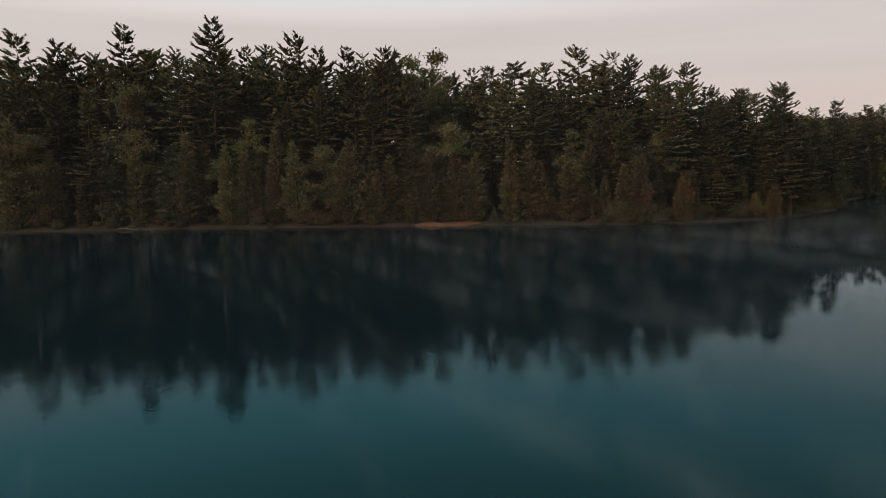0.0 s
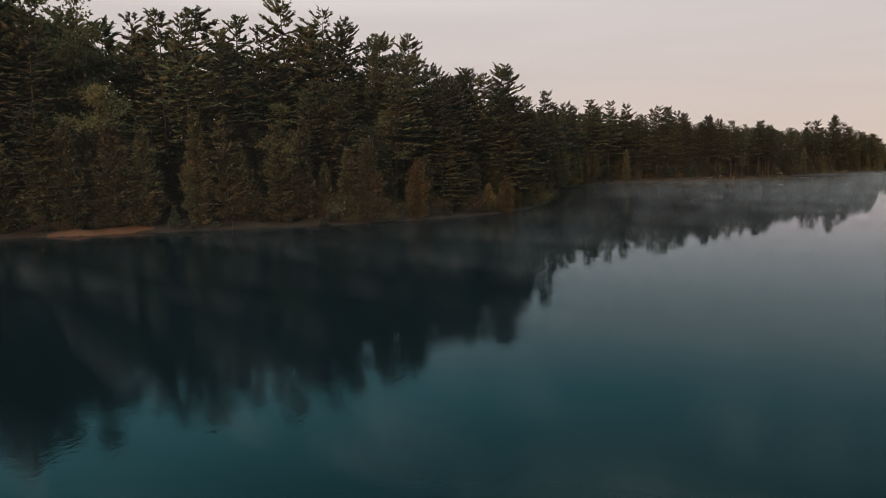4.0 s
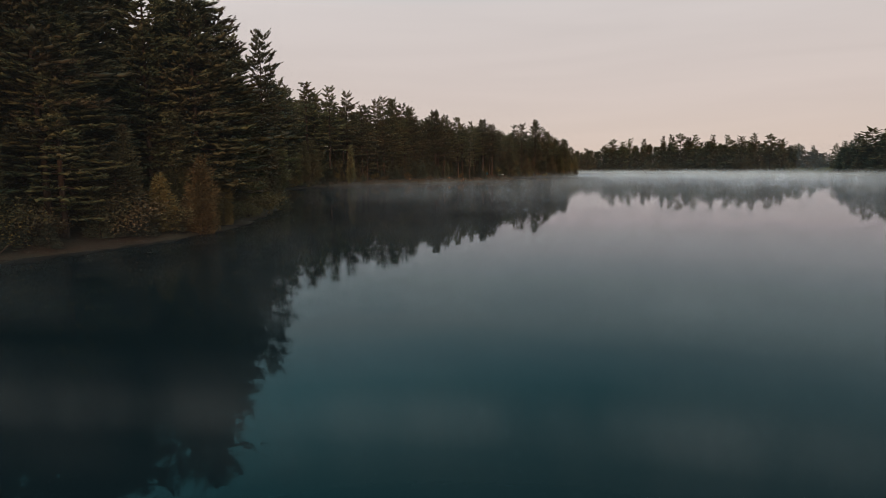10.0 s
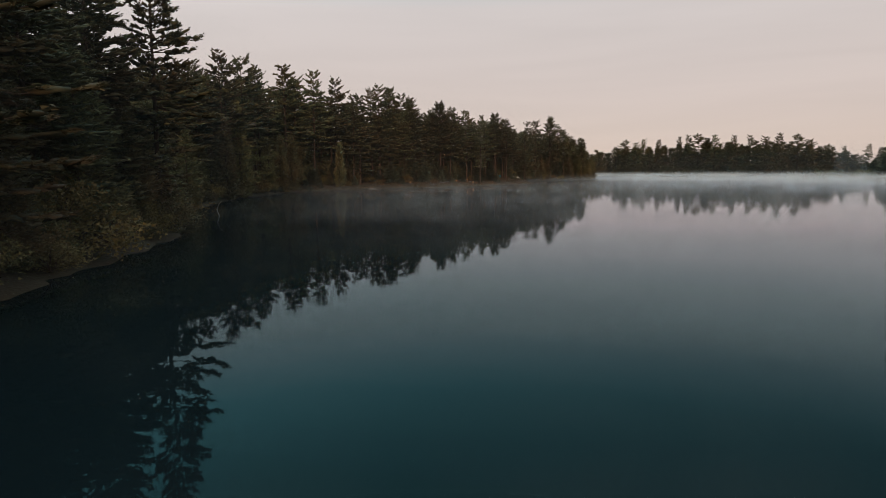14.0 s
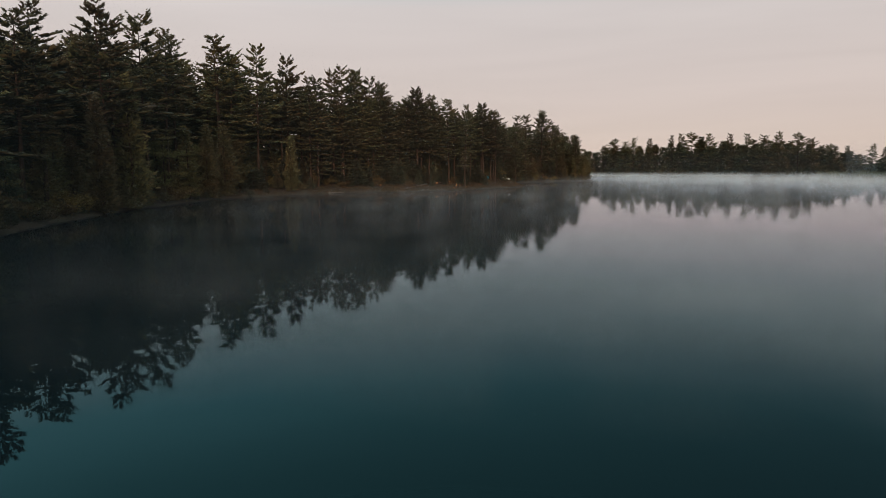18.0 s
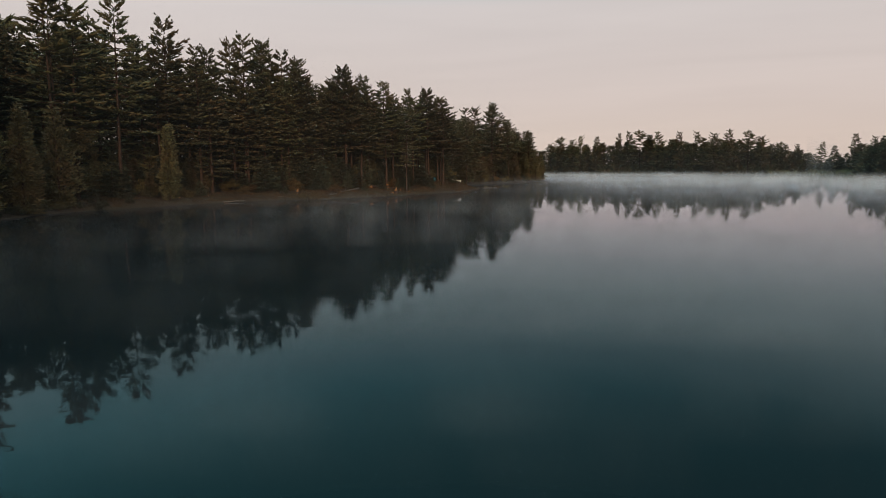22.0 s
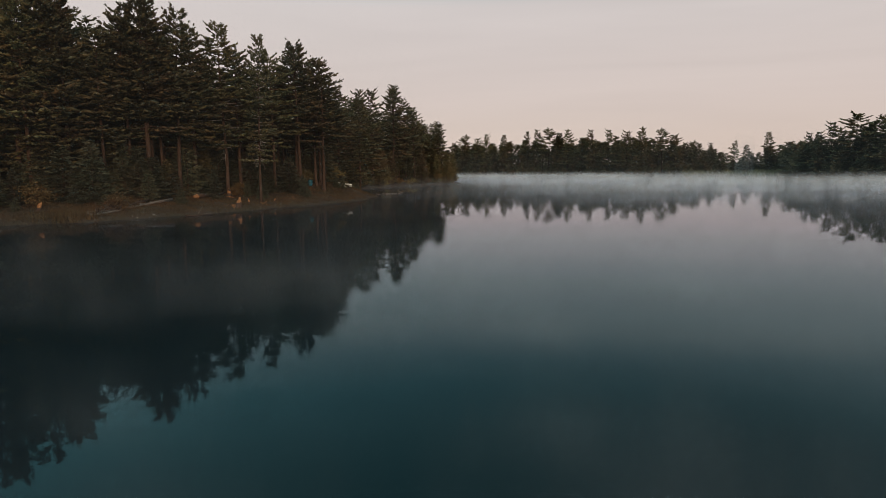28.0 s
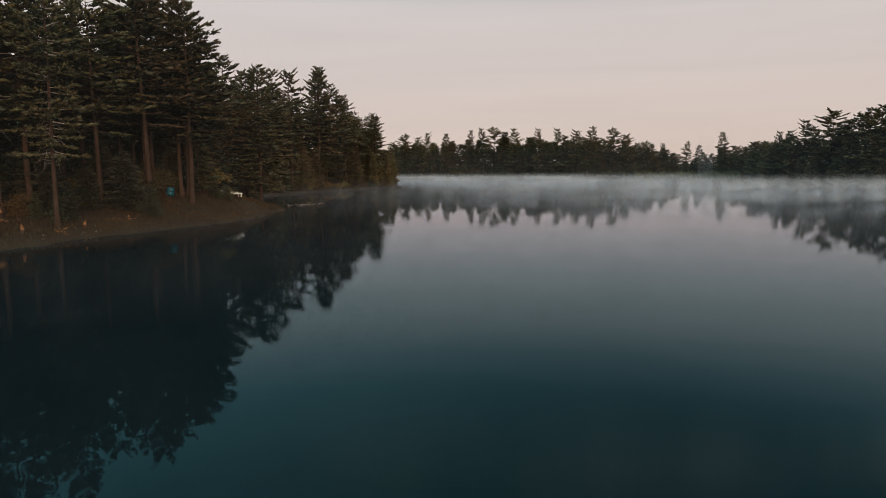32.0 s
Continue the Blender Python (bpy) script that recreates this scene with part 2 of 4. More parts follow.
# ---- mesh helpers ----
def mesh_of(name, verts, faces, mat, smooth=False):
    me = bpy.data.meshes.new(name)
    if isinstance(faces, np.ndarray):
        verts = np.asarray(verts, np.float32)
        n, k = faces.shape
        me.vertices.add(len(verts))
        me.vertices.foreach_set("co", verts.ravel())
        me.loops.add(n * k)
        me.loops.foreach_set("vertex_index", faces.astype(np.int32).ravel())
        me.polygons.add(n)
        me.polygons.foreach_set("loop_start", np.arange(0, n * k, k, dtype=np.int32))
        me.update(calc_edges=True)
    else:
        me.from_pydata([tuple(v) for v in verts], [], faces)
    me.materials.append(mat)
    if smooth:
        me.polygons.foreach_set("use_smooth", [True] * len(me.polygons))
    return me


def child(name, me, parent, label=""):
    ob = new(name, me)
    ob.parent = parent
    return tagged(ob, label) if label else ob


def tubes(paths, sides=6):
    """Tapered, bent round bars: each path is a list of (point, radius)."""
    verts, faces = [], []
    for path in paths:
        first = len(verts)
        for i, (p, r) in enumerate(path):
            a = Vector(path[max(i - 1, 0)][0])
            c = Vector(path[min(i + 1, len(path) - 1)][0])
            d = (c - a).normalized()
            u = d.orthogonal().normalized()
            w = d.cross(u)
            for k in range(sides):
                q = 2 * math.pi * k / sides
                verts.append(Vector(p) + (u * math.cos(q) + w * math.sin(q)) * r)
        for i in range(len(path) - 1):
            for k in range(sides):
                k2 = (k + 1) % sides
                faces.append((first + i * sides + k, first + i * sides + k2, first + (i + 1) * sides + k2, first + (i + 1) * sides + k))
        faces.append(tuple(first + k for k in reversed(range(sides))))
        faces.append(tuple(first + (len(path) - 1) * sides + k for k in range(sides)))
    return verts, faces


def sprays(points, ways, length, width, rng, level=0.0):
    """Many small pointed sprays of needles or leaves, one triangle each."""
    n = len(points)
    ways = ways / np.linalg.norm(ways, axis=1)[:, None]
    side = np.cross(ways, rng.normal(size=(n, 3)) * (1 - 0.45 * level) + np.array([0, 0, 1.3 * level]))
    side /= np.linalg.norm(side, axis=1)[:, None]
    ln = (length * rng.uniform(0.6, 1.35, n))[:, None]
    wd = (width * rng.uniform(0.6, 1.4, n))[:, None]
    v = np.empty((n, 3, 3))
    v[:, 0] = points - side * wd / 2 - ways * ln * 0.25
    v[:, 1] = points + side * wd / 2 - ways * ln * 0.25
    v[:, 2] = points + ways * ln * 0.75
    return v.reshape(-1, 3), np.arange(n * 3).reshape(n, 3)


# ---- the lake's outline, and the ground round it ----
SHORE = [(-420, 130), (-150, 96), (-63, 88.5), (-44, 88), (-31, 87.5), (-11, 84.5), (1, 83), (12, 81), (22, 79), (32, 79.6), (39, 81.2), (45, 83.4), (51, 88.6), (61.4, 98.6), (65.6, 105.4), (74, 118.5), (86, 132), (96, 141.5), (108, 151), (120, 158.5), (137, 159), (144, 158.5), (150, 155.5), (153, 152.5), (158, 151), (166, 149), (174, 149), (181, 147.8), (187, 147.8), (193, 149.8), (199, 151.6), (203, 155.5), (201, 162), (207, 167), (220, 171), (245, 172), (268, 169), (284, 168), (291, 173), (294, 190)]
OPPOSITE = [(285, 230), (300, 300), (400, 330), (470, 300), (512, 255), (495, 225), (488, 195), (470, 165), (452, 135), (448, 110), (456, 85), (440, 68), (400, 66), (365, 79), (349, 77), (335, 70), (322, 58), (312, 40), (304, 10), (300, -40)]
BEHIND = [(320, -130), (280, -260), (0, -300), (-300, -240), (-430, -60)]
LAKE = np.array(SHORE + OPPOSITE + BEHIND, float)


def shore_distance(x, y):
    """Metres from the waterline: above 0 on land, below on the lake."""
    x, y = np.atleast_1d(np.asarray(x, float)), np.atleast_1d(np.asarray(y, float))
    best, inside = np.full(x.shape, 1e9), np.zeros(x.shape, bool)
    for a, b in zip(LAKE, np.roll(LAKE, -1, axis=0)):
        e = b - a
        u = np.clip(((x - a[0]) * e[0] + (y - a[1]) * e[1]) / (e @ e), 0, 1)
        best = np.minimum(best, np.hypot(x - a[0] - u * e[0], y - a[1] - u * e[1]))
        flip = (a[1] > y) != (b[1] > y)
        inside ^= flip & (x < (b[0] - a[0]) * (y - a[1]) / (b[1] - a[1] + 1e-12) + a[0])
    return np.where(inside, -best, best)


def ground_height(x, y):
    x, y = np.atleast_1d(np.asarray(x, float)), np.atleast_1d(np.asarray(y, float))
    d = shore_distance(x, y)
    d = d + 0.45 * np.sin(x * 0.9 + 0.7 * np.sin(y * 0.6)) * np.sin(y * 0.8 + 1.1) + 0.25 * np.sin(x * 2.3 + y * 1.7)
    land = np.interp(d, [-40, -6, 0, 0.5, 2.5, 6, 20, 60, 400], [-4, -1.1, 0, 0.16, 0.55, 1.1, 1.9, 3.4, 9])
    land = land + 0.5 * np.exp(-((x - 191) / 3.0) ** 2 - ((y - 153) / 2.4) ** 2) * np.clip(d / 2, 0, 1)
    land = land + 1.15 * np.exp(-((x - 188) / 9) ** 2 - ((y - 155.5) / 4.5) ** 2) * np.clip(d / 2, 0, 1)
    rough = 0.10 * np.sin(x * 1.3 + 2 * np.sin(y * 0.31)) * np.sin(y * 1.1) + 0.06 * np.sin(2.9 * x + 1.3 * y) * np.sin(2.2 * y - x)
    return land + rough * np.clip(d / 3, 0, 1)


def steps(lo, hi, fine, far=4000, grow=1.35):
    core = list(np.arange(lo, hi + fine / 2, fine))
    s, left, right = fine, [], []
    p = q = 0.0
    while p < far:
        s *= grow
        p += s
        left.append(lo - p)
        right.append(hi + p)
    return np.array(left[::-1] + core + right)


gx, gy = steps(-75, 300, 1.0), steps(70, 200, 1.0)
gx = np.concatenate([gx[gx <= 300], np.arange(303, 540, 3.0), gx[gx > 545]])
gy = np.concatenate([gy[gy < -60], np.arange(-58, 69, 3.0), gy[(gy >= 70) & (gy <= 200)], np.arange(203, 345, 3.0), gy[gy > 350]])
mx, my = np.meshgrid(gx, gy)
gv = np.stack([mx.ravel(), my.ravel(), ground_height(mx.ravel(), my.ravel())], 1)
cols = len(gx)
q0 = (np.arange(len(gy) - 1)[:, None] * cols + np.arange(cols - 1)).ravel()
gf = np.stack([q0, q0 + 1, q0 + 1 + cols, q0 + cols], 1)
ground = new("ground", mesh_of("ground", gv, gf, FLOOR, True))
tagged(ground, "brown needle-covered forest floor sloping to the lake", "ground", kind="structure")

water = new("water", mesh_of("water", [(-700, -500, 0), (700, -500, 0), (700, 500, 0), (-700, 500, 0)], [(0, 1, 2, 3)], WATER))
tagged(water, "still dark teal lake water with faint ripples", "lake", kind="structure")


# ---- trees: each kind is shaped a few times, then planted again and again ----
def trunk_mesh(H, r, rng, mat=BARK, lean=0.25, top=0.97):
    path, off = [], Vector((0, 0, 0))
    for k, u in enumerate((-0.02, 0.015, 0.06, 0.2, 0.4, 0.6, 0.8, top)):
        flare = 1.5 if k == 0 else 1.25 if k == 1 else 1.0
        path.append(((off.x, off.y, u * H), max(r * flare * (1 - u) ** 0.8, 0.015)))
        off += Vector((rng.uniform(-lean, lean), rng.uniform(-lean, lean), 0)) * 0.4
    return mesh_of("trunk", *tubes([path], 8), mat, True), path


def axis_at(path, z):
    pts = [(p[2], p[0], p[1]) for p, _ in path]
    zs = [p[0] for p in pts]
    return np.interp(z, zs, [p[1] for p in pts]), np.interp(z, zs, [p[2] for p in pts])


# where the cushions of a bough lie: along it, beside it, half length and half width, as shares of the bough
LOBES = {1: ((0.62, 0.0, 0.42, 0.27),),
         3: ((0.80, 0.0, 0.23, 0.13), (0.50, 0.19, 0.20, 0.11), (0.47, -0.19, 0.20, 0.11)),
         5: ((0.90, 0.0, 0.13, 0.09), (0.68, 0.14, 0.14, 0.075), (0.66, -0.15, 0.14, 0.075), (0.45, 0.20, 0.12, 0.065), (0.42, -0.18, 0.12, 0.065))}


def pad(rng, foot, way, L, up, f0, lat0, half, broad):
    """One ragged cushion of dense needles on a bough: nine edge points, a crest and a belly."""
    q = np.arange(9) * 2 * np.pi / 9 + rng.uniform(0, 0.6)
    reach = rng.uniform(0.55, 1.25, 9)
    f = np.append(f0 + half * np.cos(q) * reach, [f0, f0])
    lat = np.append(lat0 + broad * np.sin(q) * reach, [lat0, lat0]) * L
    thick = 0.05 + 0.035 * L
    h = L * (up * f + 0.14 * np.clip(f, 0, 1.15) ** 2.5) + np.append(rng.normal(0, 0.05 + 0.01 * L, 9), [thick, -0.6 * thick])
    return np.stack([foot[0] + way[0] * L * f - way[1] * lat, foot[1] + way[1] * L * f + way[0] * lat, foot[2] + h], 1)


def pine_meshes(seed, H=20.0, low=0.3, wide=4.3, density=1.0, tuft=0.50, gaps=0.16, flat_top=False, stubs=True, bare=None, dead=10, tone=None, spire=0.0, step=1.0, lobes=3):
    """A white pine: tall bare trunk, level plates of soft needles in spaced whorls, upswept ragged top."""
    rng = np.random.default_rng(seed)
    trunk, path = trunk_mesh(H, H * 0.0115, rng)
    P, D, T, wood, pads = [], [], [], [], []
    z, windward = low * H, rng.uniform(0, 6.28)
    while z < H * 0.985:
        u = (z - low * H) / (H - low * H)
        shape = min(1, 0.6 + 1.4 * u) * (1 - u) ** (0.60 + 0.3 * spire) + 0.07
        if flat_top and u > 0.6:
            shape = 0.6
        n = int(rng.integers(4, 7))
        turn, ring = rng.uniform(0, 6.28), rng.uniform(0.62, 1.14)
        rise = np.interp(u, [0, 0.45, 0.8, 1], [-0.20, -0.02, 0.20, 0.70]) * (1 + 0.5 * spire) + rng.normal(0, 0.05)
        for k in range(n):
            if rng.random() < gaps * (1.15 - 0.5 * u):
                continue
            az = turn + 6.28 * k / n + rng.normal(0, 0.3)
            L = wide * shape * ring * rng.uniform(0.62, 1.2) * (1 + 0.2 * math.cos(az - windward))
            up = rise + rng.normal(0, 0.05)
            ax, ay = axis_at(path, z)
            zb = z + rng.normal(0, 0.10)
            c, s = math.cos(az), math.sin(az)
            if L > 1.6 and (stubs or bare):
                wood.append([((ax, ay, zb), 0.018 + 0.012 * L), ((ax + c * L * 0.5, ay + s * L * 0.5, zb + L * (up * 0.5 + 0.02)), 0.012 + 0.004 * L), ((ax + c * L * 0.95, ay + s * L * 0.95, zb + L * (up * 0.95 + 0.13)), 0.008)])
            if bare and bare[0] < u < bare[1]:
                continue
            if L > 0.5:
                for f0, l0, half, broad in LOBES[lobes]:
                    pads.append(pad(rng, (ax, ay, zb), (c, s), L, up, f0 + rng.normal(0, 0.05), l0 * rng.uniform(0.6, 1.3), half * rng.uniform(0.8, 1.2), broad * rng.uniform(0.8, 1.2)))
            m = max(9, int((10 + 21 * L) * density * (1 + 0.35 * u)))
            twigs = max(4, int(3 + 2.6 * L))
            start = rng.uniform(0.22, 0.95, twigs) ** 0.8
            start[0] = 0.97
            hand = np.where(rng.random(twigs) < 0.5, -1.0, 1.0) * rng.uniform(0.45, 1.0, twigs)
            hand[0] = 0.0
            reach = (0.16 + 0.40 * L * (1.12 - start)) * rng.uniform(0.6, 1.25, twigs)
            sag = rng.normal(0, 0.035 + 0.012 * L, twigs)
            pick = rng.choice(twigs, m, p=(reach + 0.15) / (reach + 0.15).sum())
            q = rng.random(m) ** 0.7
            w, side, run = start[pick], hand[pick], reach[pick] * q
            out = L * w + run * np.sqrt(1 - 0.75 * side ** 2)
            lat = run * side * 0.87 + rng.normal(0, 0.04, m)
            f = out / L
            h = L * (up * f + 0.14 * np.minimum(f, 1.15) ** 2.5) + sag[pick] + 0.10 * run + rng.normal(0, 0.030 + 0.03 * u, m)
            P.append(np.stack([ax + c * out - s * lat, ay + s * out + c * lat, zb + h], 1))
            D.append(np.stack([c - s * side * 0.9, s + c * side * 0.9, rng.uniform(0.0, 0.35, m) + min(up, 0.6) * 0.6], 1) + rng.normal(0, 0.34, (m, 3)))
            T.append(np.full(m, tuft * (1 - 0.3 * u)))
        z += step * rng.uniform(0.62, 1.08) * H / 20 * (1 - 0.45 * u) * (1 - 0.2 * spire)
    T = np.concatenate(T)
    v, f = sprays(np.concatenate(P), np.concatenate(D), T, T * 0.42, rng, 0.5)
    if pads:
        ring = np.arange(9)
        wedge = np.concatenate([np.stack([ring, (ring + 1) % 9, np.full(9, 9)], 1), np.stack([(ring + 1) % 9, ring, np.full(9, 10)], 1)])
        first = len(v) + np.arange(len(pads))[:, None, None] * 11
        v, f = np.concatenate([v, np.concatenate(pads)]), np.concatenate([f, (wedge[None] + first).reshape(-1, 3)])
    crown = mesh_of("crown", v, f, PINE)
    if stubs:
        for k in range(dead):
            z = rng.uniform(0.22 if tone else 0.12, low + 0.12) * H
            ax, ay = axis_at(path, z)
            az, L = rng.uniform(0, 6.28), rng.uniform(0.5, 1.5 if tone else 2.2)
            c, s = math.cos(az), math.sin(az)
            wood.append([((ax, ay, z), 0.026), ((ax + c * L * 0.55, ay + s * L * 0.55, z + 0.06 * L), 0.018), ((ax + c * L, ay + s * L, z - rng.uniform(0.1, 0.9) * L), 0.007)])
    return trunk, mesh_of("branchwork", *tubes(wood, 3), tone or BARK) if wood else None, crown


def cone_meshes(seed, H=8.0, R=1.7, n=3400, mat=CEDAR, tuft=0.36, droop=0.0, layers=False, ragged=0.35):
    """A cedar or young spruce, leafy nearly to the ground."""
    rng = np.random.default_rng(seed)
    trunk, path = trunk_mesh(H, H * 0.011 + 0.02, rng, lean=0.12)
    P, D, wood = [], [], []
    knots = int(26 + H * 5)
    for k in range(knots):
        u = 0.02 + 0.97 * (k + rng.random()) / knots
        z = u * H
        ax, ay = axis_at(path, z)
        az = k * 2.4 + rng.normal(0, 0.35)
        L = R * (min(1, 0.7 + 1.4 * u) * (1 - u) ** 0.7 * rng.uniform(1 - ragged, 1.15) + 0.05)
        c, s = math.cos(az), math.sin(az)
        m = int(n / knots * (0.35 + 1.3 * (1 - u)))
        w = rng.random(m) ** 0.6
        lat = rng.normal(0, 0.34, m) * (0.35 + 0.55 * L * w)
        h = rng.normal(0, 0.07 if layers else 0.2, m) + L * w * (0.1 - droop) * (1 + w)
        P.append(np.stack([ax + c * L * w - s * lat, ay + s * L * w + c * lat, np.maximum(z + h, 0.08)], 1))
        D.append(np.stack([c - s * lat, s + c * lat, rng.uniform(-0.25, 0.9, m) - droop * 2], 1) + rng.normal(0, 0.3, (m, 3)))
        wood.append([((ax, ay, z), 0.012 + 0.01 * L), ((ax + c * L * 0.8, ay + s * L * 0.8, z + L * 0.8 * (0.1 - droop)), 0.005)])
    v, f = sprays(np.concatenate(P), np.concatenate(D), tuft, tuft * 0.36, rng)
    return trunk, None, mesh_of("crown", v, f, mat)


def broad_meshes(seed, H=12.0, R=2.6, low=0.35, n=3600, mat=LEAF, clumps=46, leaf=0.21):
    """A broad-leaved tree: forked limbs that carry uneven clumps of leaves."""
    rng = np.random.default_rng(seed)
    trunk, path = trunk_mesh(H * 0.85, H * 0.010 + 0.02, rng, lean=0.35)
    P, D, wood = [], [], []
    for k in range(clumps):
        u = rng.random()
        z = H * (low + (0.97 - low) * u)
        r = R * math.sin(math.pi * min(0.93, 0.16 + 0.8 * u)) * rng.uniform(0.2, 1.3)
        az = rng.uniform(0, 6.28)
        c = np.array([math.cos(az) * r, math.sin(az) * r, z])
        zb = max(z - r * 0.8 - 0.3, low * H * 0.6)
        ax, ay = axis_at(path, zb)
        wood.append([((ax, ay, zb), 0.03), (tuple((c + (ax, ay, zb)) / 2 + (0, 0, 0.15)), 0.018), (tuple(c), 0.006)])
        m = n // clumps
        off = rng.normal(0, 1, (m, 3)) * np.array([0.46, 0.46, 0.24]) * (R / 2.6) ** 0.5
        P.append(c + off)
        D.append(off + rng.normal(0, 0.5, (m, 3)) + (0, 0, 0.1))
    v, f = sprays(np.concatenate(P), np.concatenate(D), leaf, leaf * 0.75, rng)
    return trunk, mesh_of("branchwork", *tubes(wood, 3), BARK), mesh_of("crown", v, f, mat)


LABELS = {
    "pine_tree": ("tall white pine with a bare trunk and layered boughs", "pine tree"),
    "snag_pine": ("thin pine with a long bare trunk and small flat top", "pine tree"),
    "cedar_tree": ("dense brown-green cedar leafy down to the bank", "cedar tree"),
    "spruce_tree": ("young dark green spruce with drooping layered boughs", "spruce tree"),
    "maple_tree": ("slender broad-leaved tree with yellowing green leaves", "broadleaf tree"),
    "bank_shrub": ("low twiggy brown-green shrub on the bank", "shrub"),
    "alder_bush": ("rusty orange cone-shaped leafy bush beside the water", "bush"),
}
PARTS = ("trunk", "branchwork", "crown")
KINDS = {
    "pine_tree": [pine_meshes(11, low=0.30, density=0.9, tuft=0.45), pine_meshes(12, low=0.22, wide=3.8, density=0.9, tuft=0.45), pine_meshes(13, low=0.36, wide=4.8, gaps=0.22, density=0.9, tuft=0.45), pine_meshes(14, low=0.26, wide=3.5, gaps=0.2, density=0.9, tuft=0.45), pine_meshes(15, low=0.18, wide=4.5, density=0.9, tuft=0.45), pine_meshes(16, low=0.40, wide=4.0, gaps=0.22, density=0.9, tuft=0.45),
                  pine_meshes(17, low=0.10, lobes=5, step=0.72, wide=4.6, density=1.7, tuft=0.32, gaps=0.08), pine_meshes(18, low=0.16, lobes=5, step=0.72, wide=4.2, density=1.7, tuft=0.32, gaps=0.08), pine_meshes(19, low=0.36, lobes=5, step=0.85, wide=4.4, density=2.2, tuft=0.32, gaps=0.22, dead=14),
                  None, None, None,
                  pine_meshes(26, low=0.26, lobes=5, step=0.85, wide=3.8, density=2.2, tuft=0.32, gaps=0.14, dead=36, tone=PALEWOOD), pine_meshes(27, low=0.30, lobes=5, step=0.85, wide=4.2, density=2.2, tuft=0.32, bare=(0.16, 0.40), dead=16, tone=PALEWOOD), pine_meshes(28, low=0.12, lobes=5, step=0.75, wide=4.0, density=1.7, tuft=0.30, gaps=0.2),
                  pine_meshes(81, low=0.16, wide=6.2, density=0.42, tuft=0.8, gaps=0.22, spire=0.2, stubs=False), pine_meshes(82, low=0.16, wide=5.0, density=0.42, tuft=0.8, gaps=0.25, spire=0.35, stubs=False), pine_meshes(83, low=0.36, wide=6.6, density=0.5, tuft=0.8, gaps=0.28, spire=0.1, stubs=False)],
    "snag_pine": [pine_meshes(21, low=0.76, wide=2.6, flat_top=True, gaps=0.3), pine_meshes(22, low=0.66, wide=2.4, gaps=0.35)],
    "cedar_tree": [cone_meshes(31, ragged=0.5), cone_meshes(32, R=1.35, ragged=0.45), cone_meshes(33, R=2.3, ragged=0.6), cone_meshes(34, R=1.6, ragged=0.6, layers=True), cone_meshes(35, n=6500, tuft=0.25, ragged=0.45), cone_meshes(36, R=2.1, n=6500, tuft=0.25, ragged=0.5)],
    "spruce_tree": [cone_meshes(41, H=5, R=1.5, n=2800, mat=SPRUCE, tuft=0.29, droop=0.14, layers=True, ragged=0.5), cone_meshes(42, H=5, R=1.25, n=2500, mat=SPRUCE, tuft=0.29, droop=0.10, layers=True, ragged=0.5)],
    "maple_tree": [broad_meshes(51, n=4800, clumps=40), broad_meshes(52, R=2.1, clumps=34, n=4200), broad_meshes(53, R=3.0, clumps=52, n=5800, low=0.25)],
    "bank_shrub": [broad_meshes(64, H=2, R=1.15, low=0.08, n=1500, mat=BUSH, clumps=20, leaf=0.17), broad_meshes(65, H=2, R=0.95, low=0.08, n=1300, mat=CEDAR, clumps=18, leaf=0.17), cone_meshes(66, H=2, R=0.8, n=1000, mat=SPRUCE, tuft=0.2, droop=0.1, layers=True), broad_meshes(67, H=2, R=1.1, low=0.06, n=2800, mat=BUSH, clumps=34, leaf=0.10), broad_meshes(68, H=2, R=1.0, low=0.06, n=2800, mat=CEDAR, clumps=34, leaf=0.10), cone_meshes(69, H=2, R=0.85, n=2600, mat=SPRUCE, tuft=0.12, droop=0.1, layers=True)],
    "alder_bush": [cone_meshes(61, H=4, R=1.35, n=7000, mat=BUSH, tuft=0.19, ragged=0.5), cone_meshes(62, H=4, R=1.1, n=6000, mat=BUSH, tuft=0.19, ragged=0.5)],
}
COARSE = {"pine_tree": 6, "cedar_tree": 4, "bank_shrub": 3}
HEIGHT = {"pine_tree": 20.0, "snag_pine": 20.0, "cedar_tree": 8.0, "spruce_tree": 5.0, "maple_tree": 12.0, "alder_bush": 4.0, "bank_shrub": 2.0}
FIRST = {}
rnd = random.Random(7)


